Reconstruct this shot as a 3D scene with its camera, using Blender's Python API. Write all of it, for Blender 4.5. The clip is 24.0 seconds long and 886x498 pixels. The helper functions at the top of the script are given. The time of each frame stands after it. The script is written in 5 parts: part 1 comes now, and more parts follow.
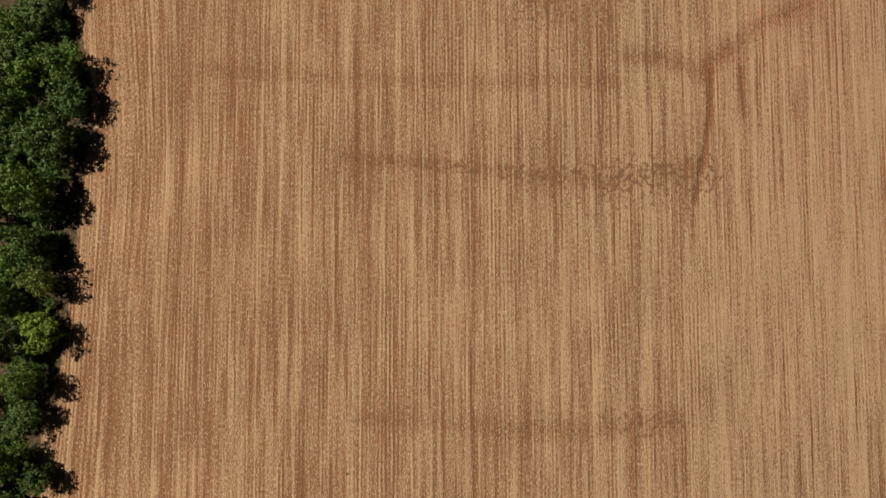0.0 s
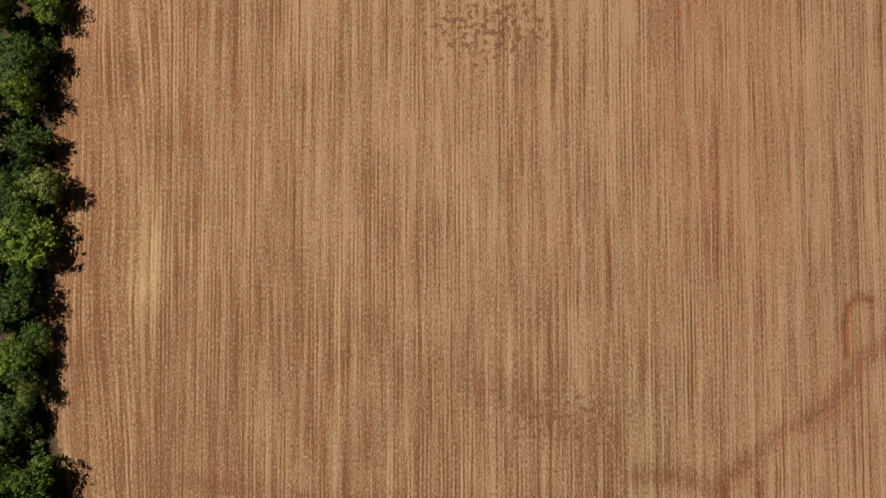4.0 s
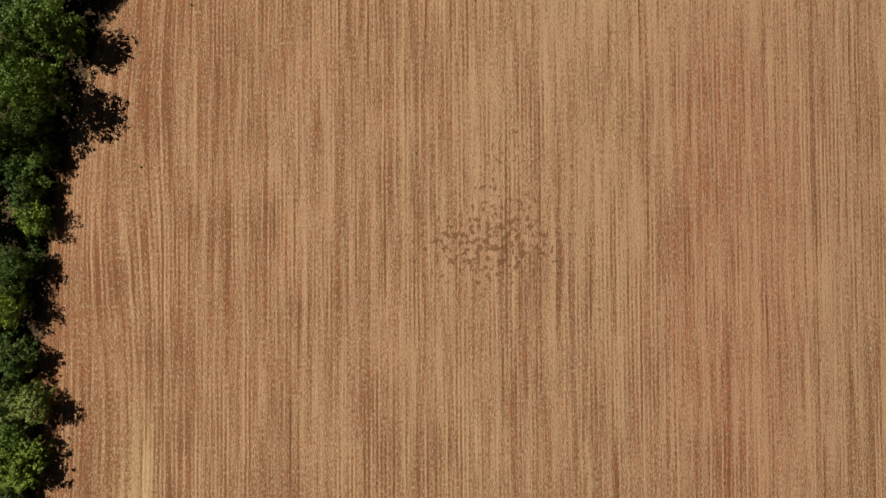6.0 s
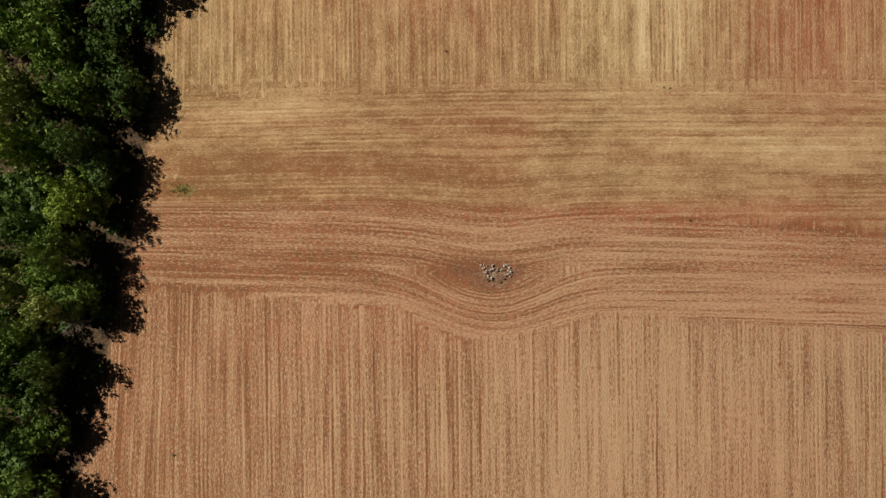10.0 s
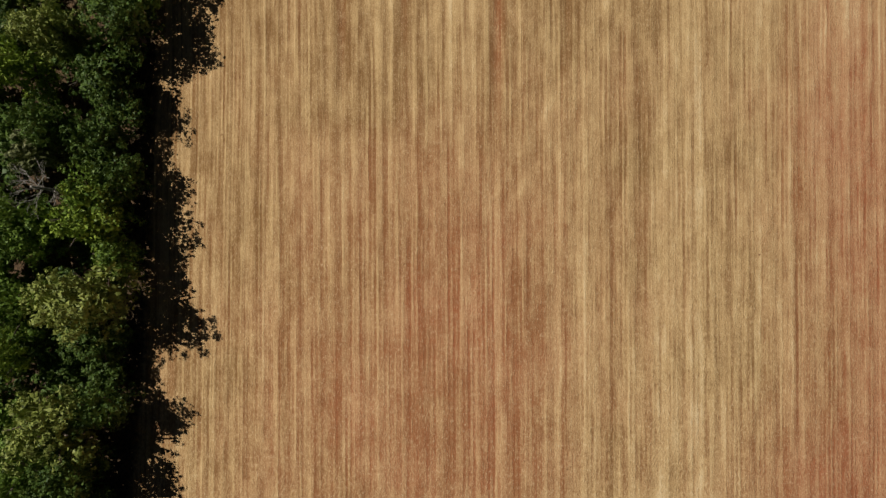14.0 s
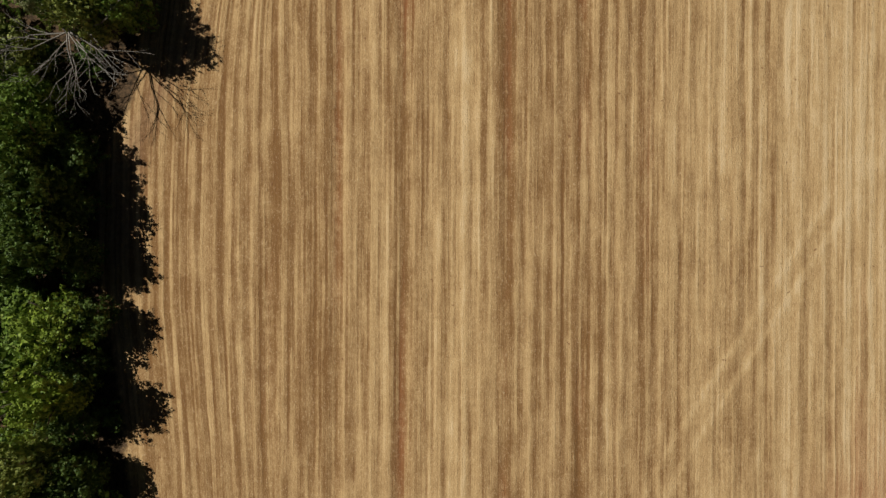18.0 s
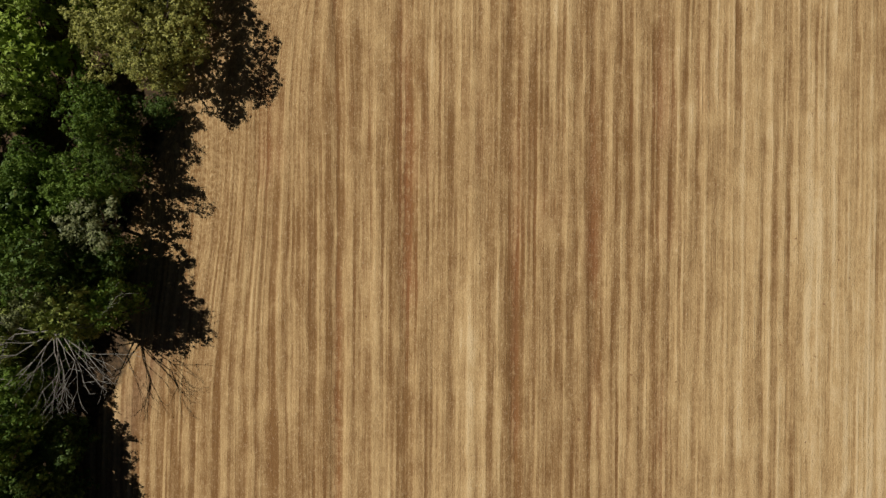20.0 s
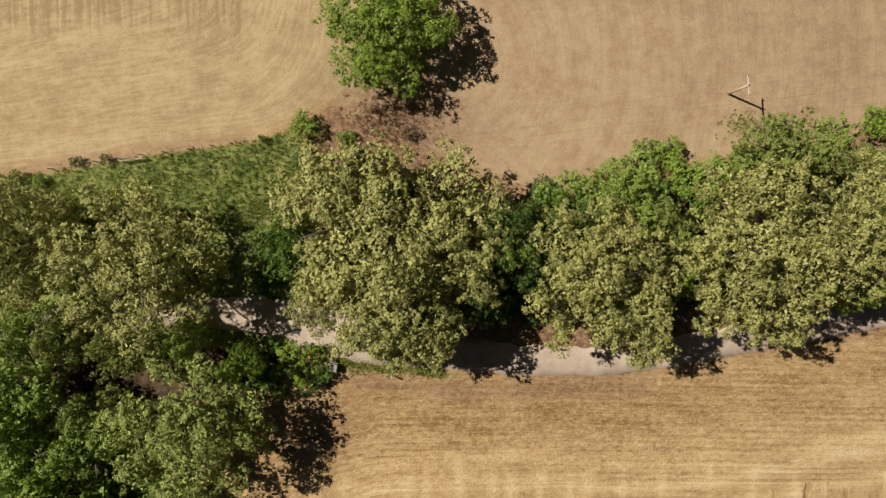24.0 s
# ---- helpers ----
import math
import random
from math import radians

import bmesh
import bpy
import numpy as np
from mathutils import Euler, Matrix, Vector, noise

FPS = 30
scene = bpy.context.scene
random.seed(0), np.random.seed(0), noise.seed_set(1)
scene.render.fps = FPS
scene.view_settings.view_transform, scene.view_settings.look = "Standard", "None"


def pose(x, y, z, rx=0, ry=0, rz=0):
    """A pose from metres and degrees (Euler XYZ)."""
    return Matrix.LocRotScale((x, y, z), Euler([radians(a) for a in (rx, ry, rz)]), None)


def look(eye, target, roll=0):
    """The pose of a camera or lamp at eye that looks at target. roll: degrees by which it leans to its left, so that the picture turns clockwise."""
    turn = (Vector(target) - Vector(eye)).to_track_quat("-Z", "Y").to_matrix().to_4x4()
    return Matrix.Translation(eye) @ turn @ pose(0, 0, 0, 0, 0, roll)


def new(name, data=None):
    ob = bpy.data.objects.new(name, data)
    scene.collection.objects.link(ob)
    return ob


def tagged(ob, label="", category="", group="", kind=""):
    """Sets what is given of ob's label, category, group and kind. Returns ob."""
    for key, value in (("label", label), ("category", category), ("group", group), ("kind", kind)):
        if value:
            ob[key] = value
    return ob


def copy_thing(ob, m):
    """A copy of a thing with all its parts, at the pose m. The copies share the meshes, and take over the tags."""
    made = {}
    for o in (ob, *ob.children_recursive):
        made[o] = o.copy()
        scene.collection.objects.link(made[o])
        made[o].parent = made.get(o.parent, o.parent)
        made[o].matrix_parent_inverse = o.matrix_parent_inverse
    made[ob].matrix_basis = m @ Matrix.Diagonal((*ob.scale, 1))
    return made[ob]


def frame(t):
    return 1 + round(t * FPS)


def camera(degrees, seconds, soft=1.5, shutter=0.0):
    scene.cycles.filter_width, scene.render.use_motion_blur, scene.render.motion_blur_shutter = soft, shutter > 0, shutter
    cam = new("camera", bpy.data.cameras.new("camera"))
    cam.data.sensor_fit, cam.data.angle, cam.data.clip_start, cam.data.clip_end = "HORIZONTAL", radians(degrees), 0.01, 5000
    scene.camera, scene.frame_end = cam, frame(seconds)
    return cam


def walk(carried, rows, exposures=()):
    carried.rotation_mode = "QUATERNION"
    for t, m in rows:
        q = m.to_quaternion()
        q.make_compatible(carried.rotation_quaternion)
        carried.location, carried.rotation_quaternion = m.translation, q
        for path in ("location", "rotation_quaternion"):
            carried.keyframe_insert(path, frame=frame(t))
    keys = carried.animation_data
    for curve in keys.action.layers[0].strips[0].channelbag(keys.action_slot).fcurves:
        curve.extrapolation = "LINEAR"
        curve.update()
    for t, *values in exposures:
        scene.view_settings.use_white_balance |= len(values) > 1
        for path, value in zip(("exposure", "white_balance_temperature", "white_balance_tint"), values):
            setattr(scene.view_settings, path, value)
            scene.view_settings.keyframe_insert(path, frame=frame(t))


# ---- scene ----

import functools

cam = camera(68.0, 24.0, soft=1.35)
# seconds, place in metres, turns in degrees about x, y, z (0 looks straight down)
ROWS = [
    (0.0, 0.41, 0.03, 130.52, 3.280, 0.447, -0.167),
    (0.5, 0.89, 10.56, 130.14, 3.095, 0.584, -0.110),
    (1.0, 1.37, 21.15, 129.75, 2.926, 0.713, -0.053),
    (1.5, 1.87, 31.77, 129.30, 2.769, 0.829, -0.008),
    (2.0, 2.32, 42.39, 128.75, 2.617, 0.940, 0.016),
    (2.5, 2.74, 53.01, 128.11, 2.463, 1.042, 0.023),
    (4.5, 3.46, 96.04, 124.59, 1.995, 1.357, -0.119),
    (5.0, 3.52, 106.92, 123.77, 1.793, 1.398, -0.171),
    (5.5, 3.54, 117.82, 122.96, 1.576, 1.428, -0.223),
    (6.0, 3.53, 128.79, 122.15, 1.357, 1.448, -0.280),
    (6.5, 3.47, 139.75, 121.23, 1.114, 1.456, -0.340),
    (7.0, 3.41, 150.72, 120.28, 0.869, 1.447, -0.404),
    (7.5, 3.37, 161.65, 119.28, 0.627, 1.425, -0.460),
    (8.0, 3.35, 172.59, 118.19, 0.402, 1.408, -0.505),
    (8.5, 3.36, 183.46, 117.06, 0.189, 1.394, -0.538),
    (9.0, 3.36, 194.30, 115.91, 0.006, 1.383, -0.568),
    (9.5, 3.37, 205.05, 114.85, -0.153, 1.365, -0.597),
    (10.0, 3.36, 215.76, 113.80, -0.272, 1.342, -0.611),
    (10.5, 3.41, 226.43, 112.70, -0.345, 1.295, -0.617),
    (12.5, 3.02, 267.27, 107.65, 0.011, 1.088, -0.518),
    (13.0, 2.93, 277.57, 106.40, 0.027, 1.006, -0.412),
    (13.5, 2.82, 287.84, 105.10, 0.012, 0.940, -0.305),
    (14.0, 2.80, 298.13, 103.85, -0.010, 0.877, -0.219),
    (14.5, 2.76, 308.40, 102.71, -0.034, 0.847, -0.143),
    (15.0, 2.72, 318.65, 101.66, -0.058, 0.832, -0.071),
    (15.5, 2.69, 328.86, 100.68, -0.088, 0.820, -0.008),
    (16.0, 2.63, 339.00, 99.70, -0.121, 0.812, 0.057),
    (16.5, 2.52, 349.13, 98.59, -0.142, 0.804, 0.118),
    (17.0, 2.47, 359.22, 97.43, -0.165, 0.779, 0.185),
    (17.5, 2.44, 369.29, 96.23, -0.189, 0.742, 0.248),
    (18.0, 2.39, 379.36, 95.06, -0.216, 0.707, 0.294),
    (18.5, 2.28, 389.45, 93.95, -0.240, 0.693, 0.334),
    (20.5, 1.59, 429.74, 89.67, -0.552, 0.872, 0.511),
    (21.0, 1.58, 439.98, 88.21, -0.814, 0.898, 0.480),
    (21.5, 1.51, 450.19, 86.78, -1.118, 0.935, 0.438),
    (22.0, 1.45, 460.37, 85.36, -1.467, 0.973, 0.387),
    (22.5, 1.40, 470.53, 83.92, -1.859, 1.009, 0.328),
    (23.0, 1.35, 480.75, 82.50, -2.277, 1.036, 0.257),
    (23.5, 1.30, 490.98, 81.02, -2.721, 1.052, 0.180),
    (24.0, 1.24, 501.21, 79.42, -3.187, 1.070, 0.094),
]
walk(cam, [(t, pose(x, y, z, rx, ry, rz)) for t, x, y, z, rx, ry, rz in ROWS],
     exposures=[(0.0, 0.12), (4.0, 0.02), (10.0, 0.02), (16.0, -0.05), (20.5, -0.06), (22.0, -0.04), (23.0, 0.14), (24.0, 0.24)])

# ---- light ----
SUN_ELEVATION, SUN_HEADING = 50.0, -67.0   # heading: clockwise from +y
world = bpy.data.worlds.new("world")
scene.world = world
world.use_nodes = True
wn, wl = world.node_tree.nodes, world.node_tree.links
sky = wn.new("ShaderNodeTexSky")
sky.sky_type, sky.sun_disc = "NISHITA", False
sky.sun_elevation, sky.sun_rotation = radians(SUN_ELEVATION), radians(SUN_HEADING)
wn["Background"].inputs["Strength"].default_value = 0.0075
wl.new(sky.outputs["Color"], wn["Background"].inputs["Color"])
sun = new("sun", bpy.data.lights.new("sun", "SUN"))
sun.data.energy, sun.data.angle, sun.data.color = 4.1, radians(0.53), (0.975, 0.945, 0.885)
SUN_WAY = Vector((math.sin(radians(SUN_HEADING)) * math.cos(radians(SUN_ELEVATION)),
                  math.cos(radians(SUN_HEADING)) * math.cos(radians(SUN_ELEVATION)), math.sin(radians(SUN_ELEVATION))))
sun.matrix_world = look((0, 250, 300), Vector((0, 250, 300)) - SUN_WAY)


# ---- node helpers ----
class Nodes:
    """Short ways to wire a material."""

    def __init__(self, name):
        self.mat = bpy.data.materials.new(name)
        self.mat.use_nodes = True
        self.tree = self.mat.node_tree
        self.bsdf = self.tree.nodes["Principled BSDF"]
        self.out = self.tree.nodes["Material Output"]

    def put(self, socket, value):
        if isinstance(value, bpy.types.NodeSocket):
            self.tree.links.new(value, socket)
        else:
            socket.default_value = value

    def math(self, op, a, b=0.0, c=0.0, clamp=False):
        n = self.tree.nodes.new("ShaderNodeMath")
        n.operation, n.use_clamp = op, clamp
        for s, v in zip(n.inputs, (a, b, c)):
            self.put(s, v)
        return n.outputs[0]

    def attr(self, name):
        n = self.tree.nodes.new("ShaderNodeAttribute")
        n.attribute_name = name
        return n.outputs["Fac"]

    def xyz(self, x, y, z=0.0):
        n = self.tree.nodes.new("ShaderNodeCombineXYZ")
        for s, v in zip(n.inputs, (x, y, z)):
            self.put(s, v)
        return n.outputs[0]

    def place(self):
        n = self.tree.nodes.new("ShaderNodeNewGeometry")
        s = self.tree.nodes.new("ShaderNodeSeparateXYZ")
        self.tree.links.new(n.outputs["Position"], s.inputs[0])
        return n.outputs["Position"], s.outputs[0], s.outputs[1], s.outputs[2], n.outputs["Random Per Island"]

    def local(self):
        n = self.tree.nodes.new("ShaderNodeTexCoord")
        return n.outputs["Object"]

    def random(self):
        return self.tree.nodes.new("ShaderNodeObjectInfo").outputs["Random"]

    def noise(self, vector, scale, detail=2.0, rough=0.5):
        n = self.tree.nodes.new("ShaderNodeTexNoise")
        self.put(n.inputs["Vector"], vector)
        n.inputs["Scale"].default_value, n.inputs["Detail"].default_value, n.inputs["Roughness"].default_value = scale, detail, rough
        return n.outputs["Fac"]

    def ramp(self, value, low, high, to_low=0.0, to_high=1.0):
        n = self.tree.nodes.new("ShaderNodeMapRange")
        n.interpolation_type = "SMOOTHSTEP"
        for s, v in zip(n.inputs, (value, low, high, to_low, to_high)):
            self.put(s, v)
        return n.outputs[0]

    def mix(self, fac, a, b, mode="MIX"):
        n = self.tree.nodes.new("ShaderNodeMix")
        n.data_type, n.blend_type = "RGBA", mode
        self.put(n.inputs[0], fac)
        for s, v in ((n.inputs[6], a), (n.inputs[7], b)):
            self.put(s, (*v, 1.0) if isinstance(v, tuple) else v)
        return n.outputs[2]

    def vmix(self, fac, a, b):
        n = self.tree.nodes.new("ShaderNodeMix")
        n.data_type = "VECTOR"
        self.put(n.inputs[0], fac)
        self.put(n.inputs[4], a)
        self.put(n.inputs[5], b)
        return n.outputs[1]

    def bump(self, height, distance, strength=1.0):
        n = self.tree.nodes.new("ShaderNodeBump")
        n.inputs["Distance"].default_value, n.inputs["Strength"].default_value = distance, strength
        self.put(n.inputs["Height"], height)
        self.put(self.bsdf.inputs["Normal"], n.outputs[0])

    def done(self, colour, rough=0.8, metal=0.0):
        self.put(self.bsdf.inputs["Base Color"], (*colour, 1.0) if isinstance(colour, tuple) else colour)
        self.put(self.bsdf.inputs["Roughness"], rough)
        self.put(self.bsdf.inputs["Metallic"], metal)
        return self.mat


def plain(name, dark, light, scale, rough=0.7, metal=0.0, bump=0.0):
    """A surface that wanders between two colours at two scales."""
    n = Nodes(name)
    v = n.local()
    a, b = n.noise(v, scale, 4, 0.6), n.noise(v, scale * 7, 3, 0.6)
    f = n.ramp(n.math("ADD", n.math("MULTIPLY", a, 0.6), n.math("MULTIPLY", b, 0.4)), 0.35, 0.65)
    if bump:
        n.bump(b, bump)
    return n.done(n.mix(f, dark, light), rough, metal)


# ---- lie of the land ----
CROWN = 0.0009


def lie(x):
    """Height of the ground: the fields are slightly crowned along the line of flight."""
    x = np.minimum(np.abs(x), 130.0)
    return -CROWN * x * x


# edge of the wood, x over y
EDGE_Y = [-60, -33, -13, 41, 60, 77, 116, 144, 152, 189, 220, 235, 285, 337, 352, 388, 403, 422, 449, 461, 475, 484]
EDGE_X = [-88, -84, -79, -74, -79, -80, -79, -76, -74, -62, -55, -52, -47, -45, -46, -52, -44, -44, -34, -37, -25, -18]


def bell(x, y, cx, cy, sx, sy):
    return np.exp(-((x - cx) / sx) ** 2 - ((y - cy) / sy) ** 2)


def step(v, a, b):
    s = np.clip((v - a) / (b - a), 0, 1)
    return s * s * (3 - 2 * s)


def near(x, y, line, width):
    """1 on a broken line, falling off over the width."""
    best = np.full_like(x, 1e9)
    for (ax, ay), (bx, by) in zip(line, line[1:]):
        dx, dy = bx - ax, by - ay
        k = np.clip(((x - ax) * dx + (y - ay) * dy) / (dx * dx + dy * dy), 0, 1)
        best = np.minimum(best, np.hypot(x - ax - k * dx, y - ay - k * dy))
    return np.exp(-(best / width) ** 2)


# ---- ground ----
def build_ground():
    far = [6, 16, 36, 80, 160, 320, 700, 1400, 2500]
    xs = np.concatenate([[-96 - f for f in far[::-1]], np.arange(-96, 96.1, 0.39), [96 + f for f in far]])
    ys = np.concatenate([[-62 - f for f in far[::-1]], np.arange(-62, 548.1, 1.0), [548 + f for f in far]])
    nx, ny = len(xs), len(ys)
    x, y = np.meshgrid(xs, ys)
    edge = np.interp(y, EDGE_Y, EDGE_X)
    h1_low = np.interp(x, [-50, -28, -8, 0, 7, 15, 27, 52, 80], [208.5, 206.7, 205, 200.8, 199.4, 200.4, 203.5, 202, 199])
    h1_up = np.interp(x, [-48, -8, 22, 62, 80], [223.4, 223.3, 221.5, 219.2, 217.5])
    strip_up = 244.2 + 0.0 * x
    h3_low = np.interp(x, [-42, -32, -24, -16, -8, 8, 31, 59], [428, 443, 453, 459.5, 462.5, 462.3, 462.8, 467])
    road_s = np.interp(x, [-70, -15, -10.7, -2, 8, 19, 27, 36, 45, 58, 90], [483.5, 485, 483.3, 482.5, 481.5, 481.3, 482.3, 483.9, 485.3, 487.7, 494])
    beyond = step(y, road_s - 1, road_s + 1)
    headland = step(y, h1_low - 1.5, h1_low + 1.5) * (1 - step(y, h1_up - 0.8, h1_up + 0.8))
    strip = step(y, h1_up - 0.5, h1_up + 0.5) * (1 - step(y, strip_up - 5.0, strip_up + 5.0))
    upper = step(y, h3_low - 5.5, h3_low + 5.5)
    stubble = np.clip(step(y, h1_up - 0.5, h1_up + 0.5) + 0.85 * bell(x, y, -58, 88, 3.2, 13), 0, 1)
    # which way the rows run: 0 along y, 1 along x
    across = np.clip(headland + strip + upper, 0, 1)
    # rows bend round the stone heap, along the wood and into the top corner
    heap = np.exp(-((x - 9.0) / 11.5) ** 2)
    v = y + heap * np.where(y < 212, 7.5, 3.0) * (1 - np.clip(np.abs(y - 209) / 26, 0, 1)) + 0.035 * (x - 20) * headland
    turn_in = np.clip((485 - y) / (485 - h3_low), 0, 1)
    v = v + upper * ((462.4 - np.minimum(h3_low, 462.4)) * turn_in + 0.03 * np.abs(x - 15))
    calm = np.interp(y, np.arange(-70, 500, 10.0), np.convolve(np.interp(np.arange(-120, 550, 10.0), EDGE_Y, EDGE_X), np.ones(11) / 11, "valid"))
    bank = np.interp(y, np.arange(-60, 490, 10.0), np.convolve(np.interp(np.arange(-80, 510, 10.0), EDGE_Y, EDGE_X), np.ones(5) / 5, "valid")) + 9
    beside = 1 - step(x - calm, 3, 22)
    u = x - beside * (calm + 60) * 0.22 - (1 - step(x - bank, 2, 19)) * (bank - 9 - calm) * 0.85
    red = (1.05 * bell(x, y, 56, 128, 13, 46) + 0.5 * bell(x, y, 80, 62, 14, 20) + 0.4 * bell(x, y, 75, 20, 18, 30) + 0.13 + 0.3 * step(y, 50, 120) * (1 - 0.5 * step(y, 195, 225))
           + 0.3 * headland + 0.85 * bell(x, y, 42, 220.5, 28, 2.6) + 0.5 * bell(x, y, -10, 201, 30, 6)
           + 0.95 * bell(x, y, 62, 255, 15, 17) + 0.95 * bell(x, y, 78, 285, 14, 40) + 0.75 * bell(x, y, 4, 282, 23, 38)
           + 0.3 * bell(x, y, -22, 270, 14, 26) + 0.95 * bell(x, y, 67, 322, 13, 28) + 0.35 * bell(x, y, 70, 215, 20, 14)
           + 0.2 * bell(x, y, 8, 430, 40, 18) - 0.2 * upper - 0.27 * stubble - 0.2 * step(y, 310, 350) + 0.25 * strip)
    # straw cover; the rise towards +x stands in for brighter backscattered sunlight there
    cover_and_light = 0.495 + 0.0009 * np.clip(x, -90, 90)
    for line, width, amount in (
            ([(-49, 45), (-20, 42.3), (7.5, 41.2), (33, 41.8)], 1.7, 0.09),
            ([(37.6, 46.8), (45.6, 46.8), (52.4, 44), (58.3, 48.5), (65.5, 54.2), (75.3, 58.9), (83, 68.4), (92, 73.3)], 2.1, 0.17),
            ([(54.7, 44), (54.3, 35), (52.7, 26.2), (50.8, 17.4)], 0.8, 0.3),
            ([(61.2, 45), (61.6, 35)], 0.7, 0.25),
            ([(-20, 26.3), (0, 24.2), (22, 22), (33, 20.8), (44, 22.9), (53, 25)], 1.3, 0.1),
            ([(-4.7, 66.3), (13, 62.9), (24, 56.2), (28.7, 50.6)], 3.0, 0.05),
            ([(-17, -25.7), (12, -27.9), (29, -28.6), (46, -26)], 1.8, 0.08),
            ([(86, 79.5), (82.5, 80.6), (80.4, 79), (79.5, 75), (79.6, 69)], 0.75, 0.3),
            ([(-50, 226), (0, 222.5), (30, 221), (80, 217)], 1.0, 0.2),
            ([(-48, 229), (-20, 230), (10, 227)], 2.2, 0.16), ([(10, 236), (50, 229), (80, 226)], 1.2, 0.2),
            ([(-30, 238), (20, 237)], 1.0, 0.15),
            ([(-14, 479), (6, 477.5), (25, 477.5), (60, 483)], 4.5, 0.17)):
        cover_and_light = cover_and_light - amount * near(x, y, line, width)
    cover_and_light -= 0.07 * bell(x, y, 56, 128, 10, 46) + 0.03 * bell(x, y, 9, 133, 18, 9) + 0.04 * bell(x, y, 25, 24, 24, 8) + 0.05 * bell(x, y, 40, -27, 16, 5) + 0.03 * bell(x, y, 20, 60, 16, 10)
    red = red - 0.5 * bell(x, y, 9, 211, 5, 3) + 0.9 * near(x, y, [(86, 79.5), (82.5, 80.6), (80.4, 79), (79.5, 75), (79.6, 69)], 1.0) + 0.4 * near(x, y, [(61.2, 45), (61.6, 35)], 1.2) + 0.22 * near(x, y, [(52.4, 44), (58.3, 48.5), (65.5, 54.2), (75.3, 58.9), (83, 68.4), (92, 73.3)], 3.0)
    cover_and_light += 0.07 * bell(x, y, 72, 4, 38, 42) + 0.05 * bell(x, y, 75, 110, 22, 30)
    cover_and_light -= 0.4 * bell(x, y, 6, 211.2, 8, 2.2) + 0.25 * bell(x, y, 9.5, 209.5, 4, 2)
    cover_and_light += 0.26 * bell(x, y, -58, 88, 3.0, 12) + 0.1 * bell(x, y, 5, 135, 60, 40)
    for sx, wd, am in ((-25, 1.6, 0.12), (-15, 0.8, 0.22), (-5.4, 1.0, 0.24), (-1, 0.7, -0.1), (3, 1.3, -0.2), (9.7, 0.8, 0.24), (20.6, 0.9, 0.18), (40, 2.5, -0.14),
                       (-9.5, 1.2, -0.16), (30, 1.2, 0.14), (52, 1.2, -0.16), (63, 1.0, 0.14)):
        stripe = am * np.exp(-((x - sx - 0.8 * np.sin(y * 0.02)) / wd) ** 2) * step(y, 310, 335) * (1 - upper) * (0.75 + 0.4 * np.sin(y * 0.09 + sx))
        cover_and_light -= 1.2 * stripe
        red += 1.6 * np.clip(stripe, 0, 1)
    for sx, wd, am in ((24, 1.5, -0.14), (33, 1.0, 0.2), (35.5, 0.8, -0.2), (42, 2.0, -0.14), (28, 0.8, 0.12), (47, 0.8, 0.14)):
        cover_and_light -= am * np.exp(-((x - sx) / wd) ** 2) * step(y, 243, 250) * (1 - step(y, 315, 335))
    cover_and_light += 0.035 * stubble + 0.14 * bell(x, y, 38, 275, 16, 40) + 0.1 * upper - 0.1 * bell(x, y, 5, 275, 20, 30)
    for shift in (0.0, 3.6):
        cover_and_light += (0.1 + 0.16 * step(y, 322, 362)) * near(x, y, [(59 + shift, 387.5), (34.6 + shift, 350.7), (20 + shift, 323.6), (7 + shift, 302.8)], 0.62)
    cover_and_light += 0.35 * near(x, y, [(-7, 464.0), (5, 463.6), (30, 464), (70, 470)], 0.55) + 0.3 * near(x, y, [(-13, 466.4), (-6, 467.6), (30, 467.3), (70, 474)], 0.6) + 0.22 * near(x, y, [(-10, 470), (0, 470.8), (40, 470.5), (70, 476)], 0.9)
    for sx in (-16, -12.5, -4.5, -2.2, 2.0, 6.0, 8.2, 12.0, 15.5, 17.6, 22.0, 27, 33, 38.5, 44):
        cover_and_light += 0.24 * np.exp(-((x - sx) / 0.65) ** 2) * step(y, 436, 458) * (1 - step(y, 468, 471))
    cover_and_light -= 0.12 * bell(x, y, 9, 434, 26, 26) - 0.1 * bell(x, y, 48, 418, 16, 30)
    cover_and_light -= 0.3 * near(x, y, [(-25.2, 454.8), (-22.3, 458.9), (-18.1, 463.2)], 0.35) + 0.2 * near(x, y, [(-20.1, 453.1), (-17.8, 454.7)], 0.35)
    cover_and_light -= 0.25 * near(x, y, [(-0.5, 476.5), (3, 474.2), (8, 473.4)], 0.35) + 0.15 * near(x, y, [(-2, 475.5), (1, 472.9), (5, 471.8)], 0.35)
    cover_and_light += 0.14 * bell(x, y, 45, 186, 45, 20) + 0.4 * bell(x, y, 72, 392, 26, 58) - 0.06 * bell(x, y, -25, 375, 16, 40)
    cover_and_light += 0.36 * bell(x, y, -28, 240.5, 15, 3.5) + 0.25 * bell(x, y, 66, 231, 16, 4) + 0.1 * bell(x, y, 55, 236, 30, 8) + 0.16 * bell(x, y, 30, 252, 2.2, 8) + 0.14 * bell(x, y, 36, 254, 1.5, 9) 
